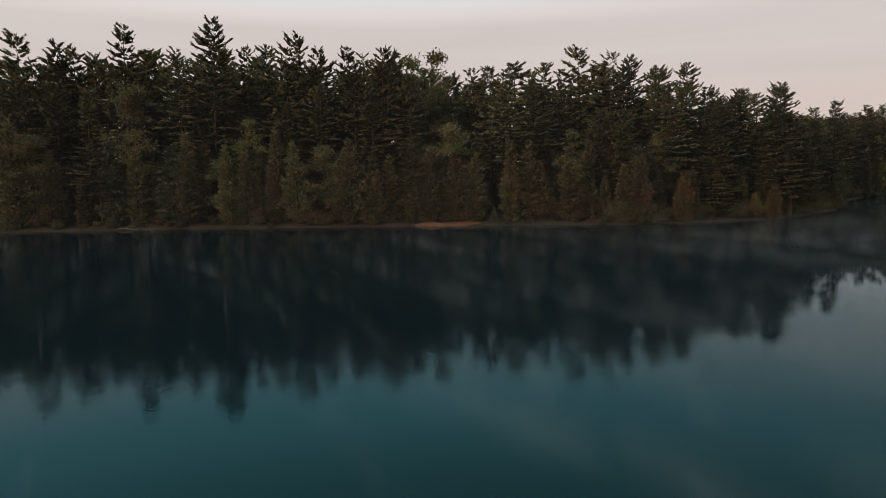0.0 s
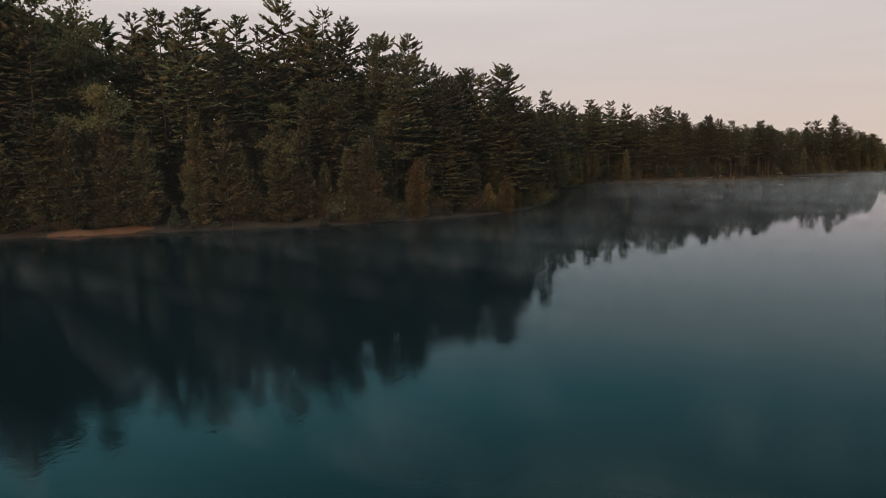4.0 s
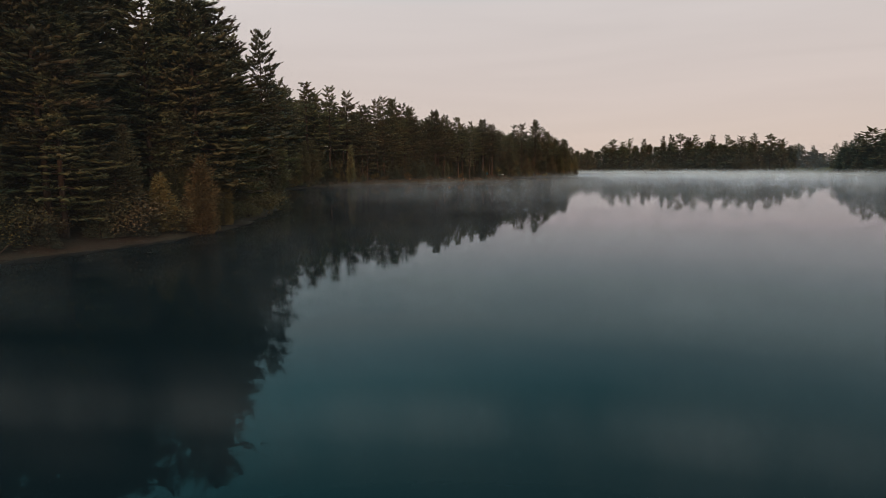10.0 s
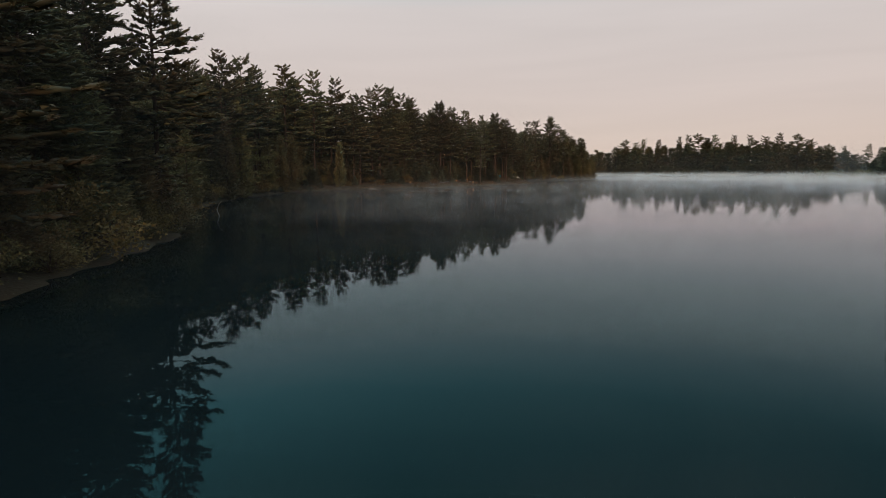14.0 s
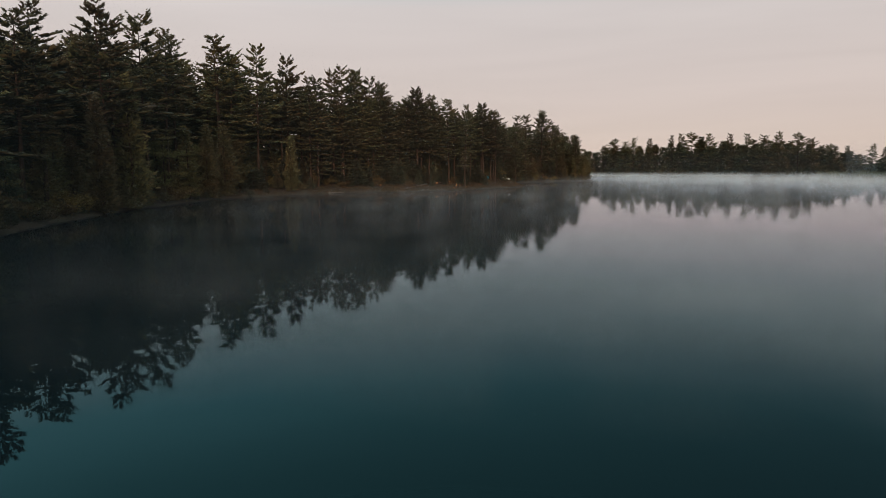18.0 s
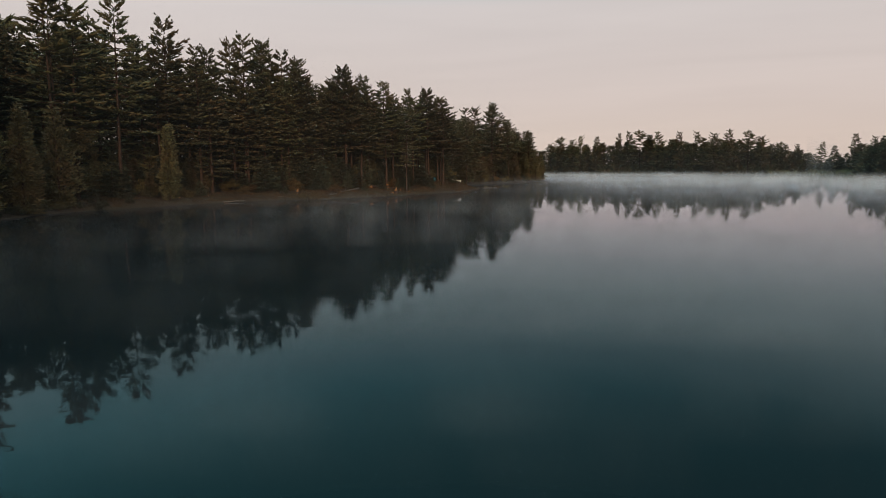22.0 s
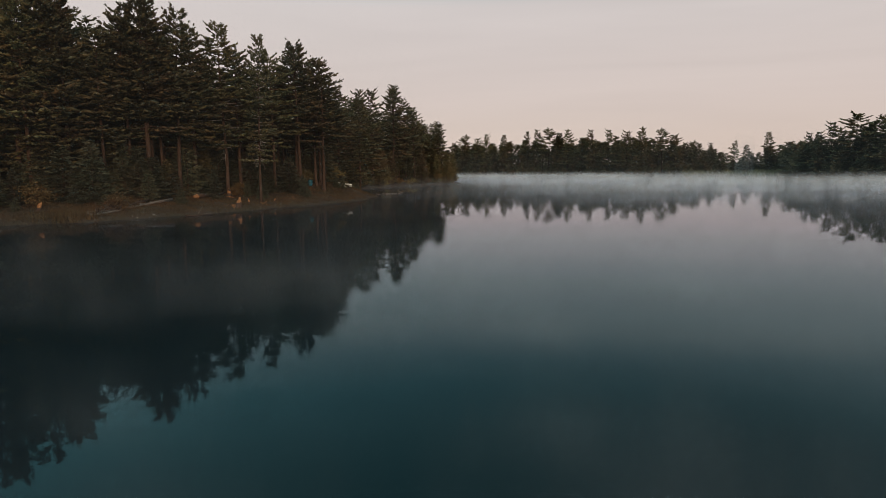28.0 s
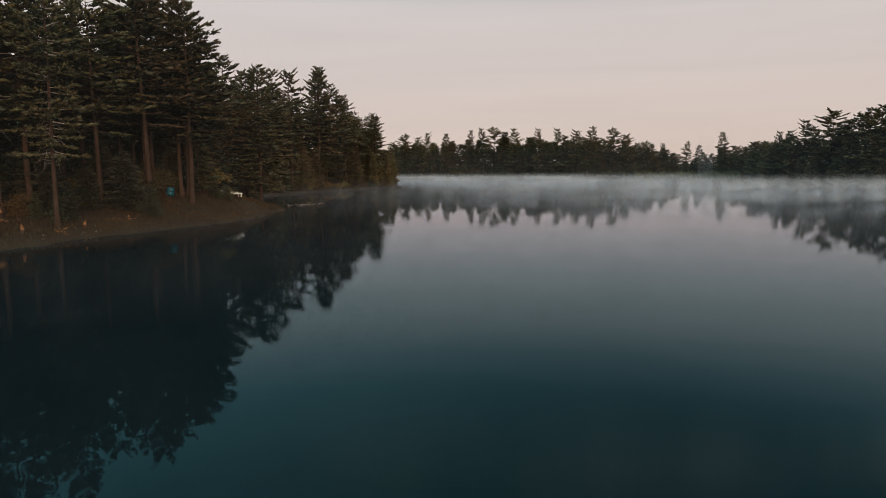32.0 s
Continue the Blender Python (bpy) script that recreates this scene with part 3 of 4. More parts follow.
def plant(kind, x, y, top, form=None, group="", girth=1.0, lean=0.0):
    """One tree whose tip stands at the height top above the water."""
    z = float(ground_height(x, y)[0]) - 0.05
    forms, close = len(KINDS[kind]), 24 < x < 66 and y < 108 or 158 < x < 190 and y < 157
    if form is None:
        form = rnd.randrange(COARSE.get(kind, forms)) if not close or kind not in COARSE else (rnd.choice((6, 7)) if x < 70 else 8) if kind == "pine_tree" else rnd.randrange(COARSE[kind], forms)
    if kind == "pine_tree" and form < 6 and 126 < x < 200 and y < 168:
        form = 8 if form < 4 else 14
    k = form
    s = max(top - z, 0.6) / HEIGHT[kind] / (0.995 if kind != "maple_tree" else 1.0)
    w = s ** 0.6 * girth if kind in ("pine_tree", "snag_pine") else s ** 0.75 * girth
    m = pose(x, y, z, rnd.uniform(-1.5, 1.5), lean + rnd.uniform(-1.5, 1.5), rnd.uniform(0, 360)) @ Matrix.Diagonal((w, w, s, 1))
    if (kind, k) not in FIRST:
        ob = new(kind)
        ob.empty_display_size = 0.5
        for name, me in zip(PARTS, KINDS[kind][k]):
            if me:
                piece = child(name, me, ob)
                if name == "branchwork":
                    tagged(piece, kind="stuff")
        tagged(ob, LABELS[kind][0], LABELS[kind][1], group or "trees along the shore")
        ob.matrix_basis = m
        FIRST[kind, k] = ob
        return ob
    src = FIRST[kind, k]
    keep = src.matrix_basis.copy()
    src.matrix_basis = Matrix.Identity(4)
    ob = copy_thing(src, m)
    src.matrix_basis = keep
    return ob


def at_bank(x, y):
    return float(ground_height(x, y)[0])


# the trees whose tips stand out: x, y, height of the tip over the water
NEAR_WOOD = [(-63.5, 97.6, 28.4), (-59.5, 99.3, 28.2), (-58.0, 102.8, 28.5), (-47.6, 95.8, 29.7), (-45.5, 101.1, 27.2), (-33.5, 93.6, 29.6), (-26.2, 100.1, 27.4), (-22.0, 97.8, 27.4), (-18.6, 97.3, 25.7), (-14.9, 102.7, 27.1), (-8.4, 92.2, 24.5), (7.0, 90.3, 21.6), (14.8, 95.3, 23.0), (19.9, 92.7, 23.7), (26.9, 94.0, 23.0), (31.4, 95.8, 21.7), (35.6, 93.7, 21.8), (39.8, 95.8, 18.7), (41.8, 91.0, 17.7), (46.9, 89.3, 18.2)]
NEAR_WOOD_FRONT = [(42.3, 89.1, 17.5), (20.3, 84.6, 13.6), (37.6, 85.5, 15.1), (21.9, 86.4, 15.1), (40.4, 88.9, 16.5), (38.7, 91.2, 17.0), (33.5, 87.6, 18.1), (29.5, 88.7, 20.5), (45.4, 86.2, 17.4), (37.7, 86.1, 15.9), (35.9, 83.1, 11.2), (42.6, 86.8, 16.5), (48.4, 87.8, 13.7)]
NEAR_WOOD_END = [(45.6, 86.6, 13.3), (57.7, 98.7, 13.8), (84.6, 135.0, 15.8), (103.0, 148.8, 20.5), (53.1, 94.2, 11.8)]
BAY_WOOD = [(78.6, 127.2, 14.8), (86.5, 135.6, 16.6), (96.0, 144.0, 20.3), (108.1, 153.3, 20.7), (76.4, 126.6, 14.5), (97.5, 145.8, 18.8), (95.0, 146.1, 16.7), (111.2, 156.0, 21.1)]
POINT_WOOD = [(130.7, 164.3, 23.4), (139.7, 167.3, 23.2), (143.8, 164.3, 19.9), (150.0, 164.4, 22.5), (155.1, 165.3, 22.3), (157.4, 160.7, 19.9), (163.6, 156.8, 19.6), (186.0, 153.3, 16.6), (254.5, 174.3, 22.2), (261.2, 172.2, 18.5), (272.6, 170.3, 15.4)]
POINT_WOOD_BACK = [(142.6, 165.0, 19.8), (148.6, 165.1, 21.9), (153.8, 164.1, 22.5), (155.8, 163.1, 21.1), (159.7, 162.8, 20.7), (163.7, 156.8, 19.2), (169.0, 157.8, 17.7), (181.9, 152.8, 17.8), (256.6, 175.7, 23.2), (263.1, 173.7, 18.7), (203.6, 158.4, 14.3), (199.9, 154.7, 13.9), (239.3, 175.3, 20.8), (244.2, 174.9, 20.6), (252.0, 173.9, 22.7), (259.3, 173.5, 20.5), (272.4, 170.2, 15.9), (196.8, 156.1, 14.5)]
BEACH_PINES = [(164.8, 157.8, 18.9), (166.6, 156.2, 18.4), (168.8, 156.4, 17.1), (163.2, 158.4, 17.8), (185.0, 155.1, 18.2), (186.5, 153.0, 16.8), (158.2, 160.1, 17.8), (155.6, 161.2, 17.1), (183.3, 154.1, 17.3), (185.0, 151.7, 15.9), (178.5, 154.0, 16.0), (174.3, 155.2, 15.9), (190.2, 154.6, 14.0)]
CEDARS = [(4.1, 84.4, 9.4), (9.1, 84.1, 11.1), (11.8, 83.5, 11.3), (20.8, 82.2, 6.1), (27.4, 82.0, 7.5), (32.3, 81.8, 6.8), (39.4, 83.6, 6.2), (-4.1, 86.2, 10.7), (-2.5, 85.5, 9.2), (13.7, 83.3, 5.6), (24.0, 82.8, 6.6), (-23.7, 88.8, 13.3), (-20.2, 87.9, 11.7), (-14.3, 87.0, 10.0), (-9.4, 86.3, 9.9), (-7.0, 86.4, 9.6), (-3.5, 85.8, 10.2), (-61.3, 91.2, 15.7), (-56.4, 90.5, 11.2), (-44.0, 90.8, 11.7), (-36.1, 89.7, 9.9), (-30.4, 89.7, 11.4)]
CEDARS_BAY = [(116.3, 157.3, 10.1), (121.1, 160.2, 10.3), (111.5, 154.4, 9.7), (98.3, 143.7, 13.3), (135.3, 161.8, 9.3), (92.7, 138.9, 10.6), (76.9, 122.6, 7.8), (117.3, 157.9, 9.6), (136.0, 162.4, 9.7), (234.7, 173.2, 10.4), (269.9, 169.6, 7.7), (278.4, 168.9, 5.4), (244.7, 173.5, 9.0), (250.8, 173.4, 8.3), (262.0, 170.7, 9.3), (275.5, 169.1, 8.2)]
SMALL_SPRUCES = [(155.5, 161.2, 5.6), (156.2, 159.1, 4.9), (161.9, 158.2, 6.4), (167.7, 156.2, 7.4), (168.2, 153.5, 3.9), (161.8, 155.4, 3.9), (173.1, 152.0, 2.4), (174.6, 152.6, 2.9), (181.7, 152.6, 3.1), (188.4, 151.9, 3.0), (173.0, 153.5, 2.6), (160.1, 159.9, 5.4), (153.4, 160.5, 4.0), (156.4, 157.6, 3.9), (166.0, 156.8, 4.4), (159.3, 157.2, 3.9)]
BROADLEAVES = [(-4.6, 97.7, 24.6), (-0.8, 96.3, 25.1), (-27.9, 92.7, 15.5), (16.7, 83.2, 12.0), (28.8, 83.2, 11.7), (1.2, 86.1, 13.6), (-43.9, 91.9, 20.5)]
FAR_TIPS = [(506.9, 241.3, 25.0), (502.7, 231.2, 22.9), (498.5, 224.1, 25.1), (495.7, 212.2, 24.4), (492.3, 197.3, 25.7), (490.7, 190.9, 26.1), (483.9, 182.4, 26.1), (482.2, 176.6, 23.7), (476.9, 170.6, 24.7), (469.4, 156.5, 23.9), (463.8, 147.0, 23.3), (457.2, 137.6, 21.9), (456.1, 130.2, 23.2), (453.5, 120.0, 22.3), (454.7, 114.8, 19.4), (455.2, 106.4, 16.1), (457.0, 97.5, 15.2), (461.3, 86.9, 15.9), (461.4, 81.7, 14.2), (448.0, 73.5, 19.3), (447.9, 67.0, 13.0)]
HEADLAND = [(347.5, 73.8, 13.7), (346.9, 71.3, 13.9), (340.9, 69.1, 16.3), (342.5, 65.8, 14.8), (335.4, 63.9, 18.3), (338.4, 59.5, 15.9), (332.6, 58.8, 16.9), (328.7, 57.6, 18.2), (328.2, 55.3, 18.8), (325.1, 51.6, 19.5), (323.8, 47.2, 17.8)]
for spots in (NEAR_WOOD, NEAR_WOOD_FRONT, NEAR_WOOD_END, BAY_WOOD, POINT_WOOD, POINT_WOOD_BACK, BEACH_PINES, FAR_TIPS, HEADLAND):
    for x, y, top in spots:
        plant("pine_tree", x, y, top, rnd.randrange(15, 18) if x > 300 else rnd.choice((6, 7)) if 194 < x < 212 else None, girth=rnd.uniform(0.8, 1.35) if x > 300 else 1.1 if top < 16 else 1.0)
for x, y, top in ((10.3, 89.4, 22.3), (123.1, 163.5, 24.2)):
    plant("snag_pine", x, y, top)
for x, y, top in CEDARS + CEDARS_BAY + [(0.1, 85.3, 7.5), (2.6, 87.0, 9.0)]:
    plant("cedar_tree", x, y, top)
for x, y, top in SMALL_SPRUCES:
    plant("spruce_tree", x, y, top)
for x, y, top in BROADLEAVES:
    plant("maple_tree", x, y, top)
    for dx, dy in ((1.3, 3.4), (-1.5, 4.4), (0.0, 6.0), (-3.0, 3.0), (3.2, 3.6)):
        plant("cedar_tree", x + dx, y + dy, rnd.uniform(6, 10), girth=1.3)
plant("alder_bush", 43.4, 83.0, 4.3, 0)
plant("alder_bush", 46.5, 85.4, 3.5, 1, girth=0.9)
plant("alder_bush", 40.8, 83.0, 3.3, 1, girth=1.3)
plant("alder_bush", 30.4, 80.2, 6.2, 0)
plant("pine_tree", 35.5, 83.7, 14.9, 8)
plant("pine_tree", 29.2, 83.5, 17.5, 8)
plant("cedar_tree", 24.6, 79.6, 8.5, 5, girth=1.2)
for x, y, top in ((57.0, 105.7, 15.5), (53.0, 99.5, 14.8), (58.4, 107.0, 15.0), (49.6, 96.0, 15.8), (60.6, 108.4, 14.6)):
    plant("pine_tree", x, y, top, 7)
for x, y, top in ((58.5, 100.4, 15.8), (62.3, 101.6, 16.8)):
    plant("pine_tree", x, y, top, 14, girth=0.85)
plant("bank_shrub", 190.3, 152.1, at_bank(190.3, 152.1) + 0.9, 4)
plant("bank_shrub", 189.2, 151.5, at_bank(189.2, 151.5) + 1.2, 5)
for x, y in ((58.5, 100.4), (62.3, 101.4), (57.7, 98.7), (53.1, 94.2), (55.6, 97.2), (60.4, 102.0), (64.5, 107.4)):
    plant("bank_shrub", x + 0.5, y - 0.2, 1.9, 4, girth=1.3)
    plant("cedar_tree", x - 0.9, y + 0.8, rnd.uniform(3.5, 6.0), girth=1.2)
plant("pine_tree", 172.6, 151.6, 16.9, 12, girth=0.72)
plant("pine_tree", 172.2, 155.2, 18.0, 13)

# the rest of the wood behind the shore, row by row, kept below the tips above
TIPS = NEAR_WOOD + NEAR_WOOD_END + BAY_WOOD + POINT_WOOD + FAR_TIPS + HEADLAND
TIP_XY, TIP_Z = np.array([t[:2] for t in TIPS]), np.array([t[2] for t in TIPS])


def canopy(x, y):
    d = np.hypot(TIP_XY[:, 0] - x, TIP_XY[:, 1] - y)
    k = np.argsort(d)[:4]
    return float(np.average(TIP_Z[k], weights=1 / (d[k] + 4)))


def room(x, y):
    """How high the common trees may grow: lower beside the open corner and over the beach."""
    return canopy(x, y) * (0.84 if 28 < x <= 50 else 0.62 if 50 < x < 76 and y < 128 else 0.9 if 148 < x < 198 else 0.78 if 198 <= x < 216 else 1.0)


def along(line, gap, back, jitter, seed):
    """Spots every gap metres along a shore, back metres inland."""
    r = random.Random(seed)
    spots, left = [], 0.0
    for (ax, ay), (bx, by) in zip(line[:-1], line[1:]):
        run = math.hypot(bx - ax, by - ay)
        nx, ny = -(by - ay) / run, (bx - ax) / run
        while left < run:
            u = left / run
            d = back + r.uniform(-jitter, jitter)
            x, y = ax + (bx - ax) * u + nx * d + r.uniform(-1, 1), ay + (by - ay) * u + ny * d + r.uniform(-1, 1)
            if shore_distance(x, y)[0] > (max(1.0, back * 0.55) if back > 1.2 else 0.3):
                spots.append((x, y))
            left += gap * r.uniform(0.7, 1.3)
        left -= run
    return spots


MAIN = [(-100, 92)] + SHORE[2:]
BEACH = SHORE[19:32]


def on_beach(x, y, reach):
    return 126 < x < 204 and shore_distance(x, y)[0] < reach


for x, y in along(MAIN, 3.0, 2.6, 1.0, 1):
    if on_beach(x, y, 7):
        continue
    c = canopy(x, y)
    if min(math.hypot(x - 35.4, y - 81.8), math.hypot(x - 29.2, y - 81.8)) < 2.0:
        continue
    kind = rnd.choice(("cedar_tree", "cedar_tree", "pine_tree") if 18 < x < 66 else ("cedar_tree", "cedar_tree", "spruce_tree", "maple_tree") if 66 < x < 126 else ("cedar_tree", "cedar_tree", "pine_tree", "spruce_tree", "maple_tree") if c > 17 else ("cedar_tree", "cedar_tree", "spruce_tree"))
    plant(kind, x, y, c * rnd.uniform(0.22, 0.5), girth=rnd.uniform(0.9, 1.3))
for x, y in along(MAIN, 4.0, 6.5, 1.6, 2):
    if not on_beach(x, y, 8) and min(math.hypot(x - bx, y - by) for bx, by, _ in BROADLEAVES) > 4.5:
        plant("pine_tree", x, y, room(x, y) * (rnd.uniform(0.74, 0.97) if 76 < x < 146 else rnd.uniform(0.62, 0.92)))
BACK_ROWS = []
for x, y in along(MAIN, 4.2, 12.5, 2.6, 3):
    if min(math.hypot(x - bx, y - by) for bx, by, _ in BROADLEAVES) < 4.5:
        continue
    BACK_ROWS.append((x, y, room(x, y) * rnd.uniform(0.88, 1.0)))

for x, y in along([p for p in SHORE if 64 < p[0] < 296], 4.2, 9.5, 1.6, 41):
    if not on_beach(x, y, 7):
        BACK_ROWS.append((x, y, room(x, y) * rnd.uniform(0.82, 1.0)))

for x, y in along(MAIN, 2.6, 1.5, 0.7, 21):
    if not on_beach(x, y, 9) and x < 292:
        plant("bank_shrub", x, y, rnd.uniform(0.9, 2.6) + 0.3, girth=rnd.uniform(0.8, 1.3))
for x, y in along(MAIN, 2.1, 0.8, 0.5, 27):
    if x < 126 and abs(x) > 4:
        plant("bank_shrub", x, y, rnd.uniform(0.5, 1.4), rnd.randrange(1, 3) if not 18 < x < 66 else rnd.choice((4, 5)), girth=rnd.uniform(1.0, 1.8))
for x, y in along([p for p in SHORE if 18 < p[0] < 66], 1.3, 1.6, 0.9, 25) + along([p for p in SHORE if 18 < p[0] < 66], 1.6, 3.4, 1.0, 26):
    if min(math.hypot(x - 35.4, y - 81.2), math.hypot(x - 29.2, y - 81.0)) < 1.6:
        continue
    plant("bank_shrub", x, y, rnd.uniform(0.9, 3.0) + 0.3, rnd.choice((3, 4, 4, 5)), girth=rnd.uniform(0.9, 1.5))
for x, y in along(BEACH, 1.9, 6.5, 1.6, 22) + along(BEACH, 2.2, 9.5, 1.6, 23) + along(BEACH, 7, 3.6, 0.8, 24):
    if min(math.hypot(x - px, y - py) for px, py in ((190.9, 151.9), (184.9, 153.1), (183.3, 152.3), (181.7, 151.2), (167.5, 150.3), (169.0, 153.6), (153.4, 157.9), (189.5, 151.0), (171.4, 154), (166.5, 153.6))) > 1.5:
        plant("bank_shrub", x, y, float(ground_height(x, y)[0]) + rnd.uniform(0.7, 2.2), girth=rnd.uniform(0.8, 1.3))


STUMP_SPOTS = ((153.4, 157.9), (167.5, 152.5), (169.5, 154.0), (171.6, 154.0), (167.5, 150.3), (172.6, 151.6), (147.8, 161.0), (141.5, 162.4), (136.5, 161.6), (184.9, 152.6), (183.3, 152.3), (181.7, 151.2), (184.2, 153.4), (167.5, 154.0))
# young spruces and cedars under the pines behind the beach, and leafy ones at the corner of the bay
for x, y in along(BEACH, 2.0, 6.4, 1.2, 37) + along(BEACH[:9], 2.0, 7.0, 1.2, 35) + along(BEACH[:9], 2.2, 9.0, 1.4, 36) + along(BEACH, 2.1, 11, 2.2, 31) + along(BEACH, 2.3, 15, 2.2, 32) + along(BEACH, 3.0, 20, 2.5, 33):
    if min(math.hypot(x - px, y - py) for px, py in STUMP_SPOTS) < 1.6:
        continue
    plant(rnd.choice(("spruce_tree", "spruce_tree", "cedar_tree")), x, y, float(ground_height(x, y)[0]) + rnd.uniform(1.8, 5.2), rnd.randrange(2), girth=rnd.uniform(1.1, 1.6))
for x, y in along([p for p in SHORE if 44 < p[0] < 80], 2.3, 2.4, 0.8, 34):
    plant("cedar_tree", x, y, rnd.uniform(4.5, 9.0), girth=rnd.uniform(0.9, 1.2))


# ---- the deep wood and the far shores: too many to count ----
def wood_mesh(name, spots, seed, tuft, density=0.048, lows=(0.05, 0.10, 0.2), lobes=1):
    rng = np.random.default_rng(seed)
    forms = [pine_meshes(70 + k, density=density, tuft=tuft, stubs=False, low=lows[k], wide=4.6, step=1.5 if lobes == 1 else 1.1, lobes=lobes) for k in range(3)]
    forms += [cone_meshes(75, H=20, R=4.4, n=300, tuft=max(tuft * 1.7, 3.0), mat=SPRUCE)]
    flat = []
    for trunk, branches, crown in forms:
        vs, fs, start = [], [], 0
        for me in (trunk, crown):
            co = np.empty(len(me.vertices) * 3, np.float32)
            me.vertices.foreach_get("co", co)
            me.calc_loop_triangles()
            ix = np.empty(len(me.loop_triangles) * 3, np.int32)
            me.loop_triangles.foreach_get("vertices", ix)
            vs.append(co.reshape(-1, 3))
            fs.append(ix.reshape(-1, 3) + start)
            start += len(me.vertices)
        flat.append((np.concatenate(vs), np.concatenate(fs), len(fs[0])))
    V, F, M, start = [], [], [], 0
    for x, y, top in spots:
        v, f, bark = flat[rng.integers(0, 3) if top > 9 else 3]
        z = float(ground_height(x, y)[0])
        s, a = (top - z) / 20.0, rng.uniform(0, 6.28)
        w = s ** 0.5 if top > 9 else s ** 0.8
        c, d = math.cos(a) * w, math.sin(a) * w
        V.append(np.stack([x + c * v[:, 0] - d * v[:, 1], y + d * v[:, 0] + c * v[:, 1], z + s * v[:, 2]], 1))
        F.append(f + start)
        M.append(np.where(np.arange(len(f)) < bark, 1, 0))
        start += len(v)
    me = mesh_of(name, np.concatenate(V), np.concatenate(F), PINE)
    me.materials.append(BARK)
    me.polygons.foreach_set("material_index", np.concatenate(M).astype(np.int32))
    return me


def stand(step, near, deep_in, seed):
    """Spots spread evenly over the land behind the main shore."""
    r = random.Random(seed)
    gx, gy = np.meshgrid(np.arange(-112, 300, step), np.arange(78, 250, step))
    x = gx.ravel() + np.array([r.uniform(-0.45, 0.45) for _ in range(gx.size)]) * step
    y = gy.ravel() + np.array([r.uniform(-0.45, 0.45) for _ in range(gx.size)]) * step
    d = shore_distance(x, y)
    ok = (d > near) & (d < deep_in)
    return list(zip(x[ok], y[ok]))


spots = [(x, y, room(x, y) * rnd.uniform(0.84, 1.0)) for x, y in stand(4.6, 14, 46, 4)]
spots += [(x, y, rnd.uniform(4, 8.5)) for x, y in stand(4.2, 8.5, 38, 5) if not (146 < x < 206 and shore_distance(x, y)[0] < 24)]
spots += [(x, y, rnd.uniform(6.5, 8.9)) for x, y in stand(4.2, 36, 52, 6)]
deep = new("woodland", wood_mesh("woodland", spots, 5, 1.3, 0.10))
tagged(deep, "dark dense pine wood behind the shore trees", "woodland", kind="stuff")
rear = new("woodland", wood_mesh("rear_woodland", BACK_ROWS, 9, 0.60, 0.28, (0.28, 0.36, 0.44), 3))
tagged(rear, "tall pines standing behind the front row of the shore", "woodland", kind="stuff")
spots = [(x, y, canopy(x, y) * rnd.uniform(0.52, 0.86)) for back, gap, seed in ((2.5, 2.8, 7), (9, 3.2, 8), (19, 4, 9)) for x, y in along(OPPOSITE[3:], gap, back, 2.5, seed)]
spots += [(x, y, rnd.uniform(4, 8)) for back, gap, seed in ((1.6, 2.4, 17), (5, 3.0, 18)) for x, y in along(OPPOSITE[3:], gap, back, 0.6, seed)]
spots += [(516 + rnd.uniform(-1, 12), 238 + 1.7 * k, rnd.uniform(12, 18)) for k in range(24)]
far = new("woodland", wood_mesh("far_woodland", spots, 6, 2.3))
tagged(far, "distant dark tree line across the misty lake", "woodland", kind="stuff")


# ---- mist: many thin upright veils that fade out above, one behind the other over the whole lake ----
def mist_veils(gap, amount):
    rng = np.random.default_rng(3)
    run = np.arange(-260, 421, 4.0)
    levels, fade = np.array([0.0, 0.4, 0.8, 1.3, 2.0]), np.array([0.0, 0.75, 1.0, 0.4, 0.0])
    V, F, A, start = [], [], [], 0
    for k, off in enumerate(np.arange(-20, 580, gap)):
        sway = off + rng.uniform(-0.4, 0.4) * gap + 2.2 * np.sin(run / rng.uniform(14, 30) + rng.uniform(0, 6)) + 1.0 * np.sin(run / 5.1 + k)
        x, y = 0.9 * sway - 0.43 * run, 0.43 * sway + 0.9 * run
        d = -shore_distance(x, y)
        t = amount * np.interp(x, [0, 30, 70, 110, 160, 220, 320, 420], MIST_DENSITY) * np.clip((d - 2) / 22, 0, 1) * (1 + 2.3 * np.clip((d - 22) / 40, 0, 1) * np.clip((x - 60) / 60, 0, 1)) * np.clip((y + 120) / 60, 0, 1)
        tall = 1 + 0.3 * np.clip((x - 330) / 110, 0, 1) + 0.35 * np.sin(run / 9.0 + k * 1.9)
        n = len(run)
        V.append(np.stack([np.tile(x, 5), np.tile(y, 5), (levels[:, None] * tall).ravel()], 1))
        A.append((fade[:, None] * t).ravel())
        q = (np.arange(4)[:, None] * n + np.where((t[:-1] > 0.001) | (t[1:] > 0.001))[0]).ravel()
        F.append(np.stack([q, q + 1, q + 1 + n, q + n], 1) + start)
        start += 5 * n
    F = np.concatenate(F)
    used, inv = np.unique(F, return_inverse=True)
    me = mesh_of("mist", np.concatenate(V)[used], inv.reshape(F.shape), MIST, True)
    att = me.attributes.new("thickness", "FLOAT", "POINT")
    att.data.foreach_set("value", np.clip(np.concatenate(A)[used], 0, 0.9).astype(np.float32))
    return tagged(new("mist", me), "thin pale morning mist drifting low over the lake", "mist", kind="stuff")


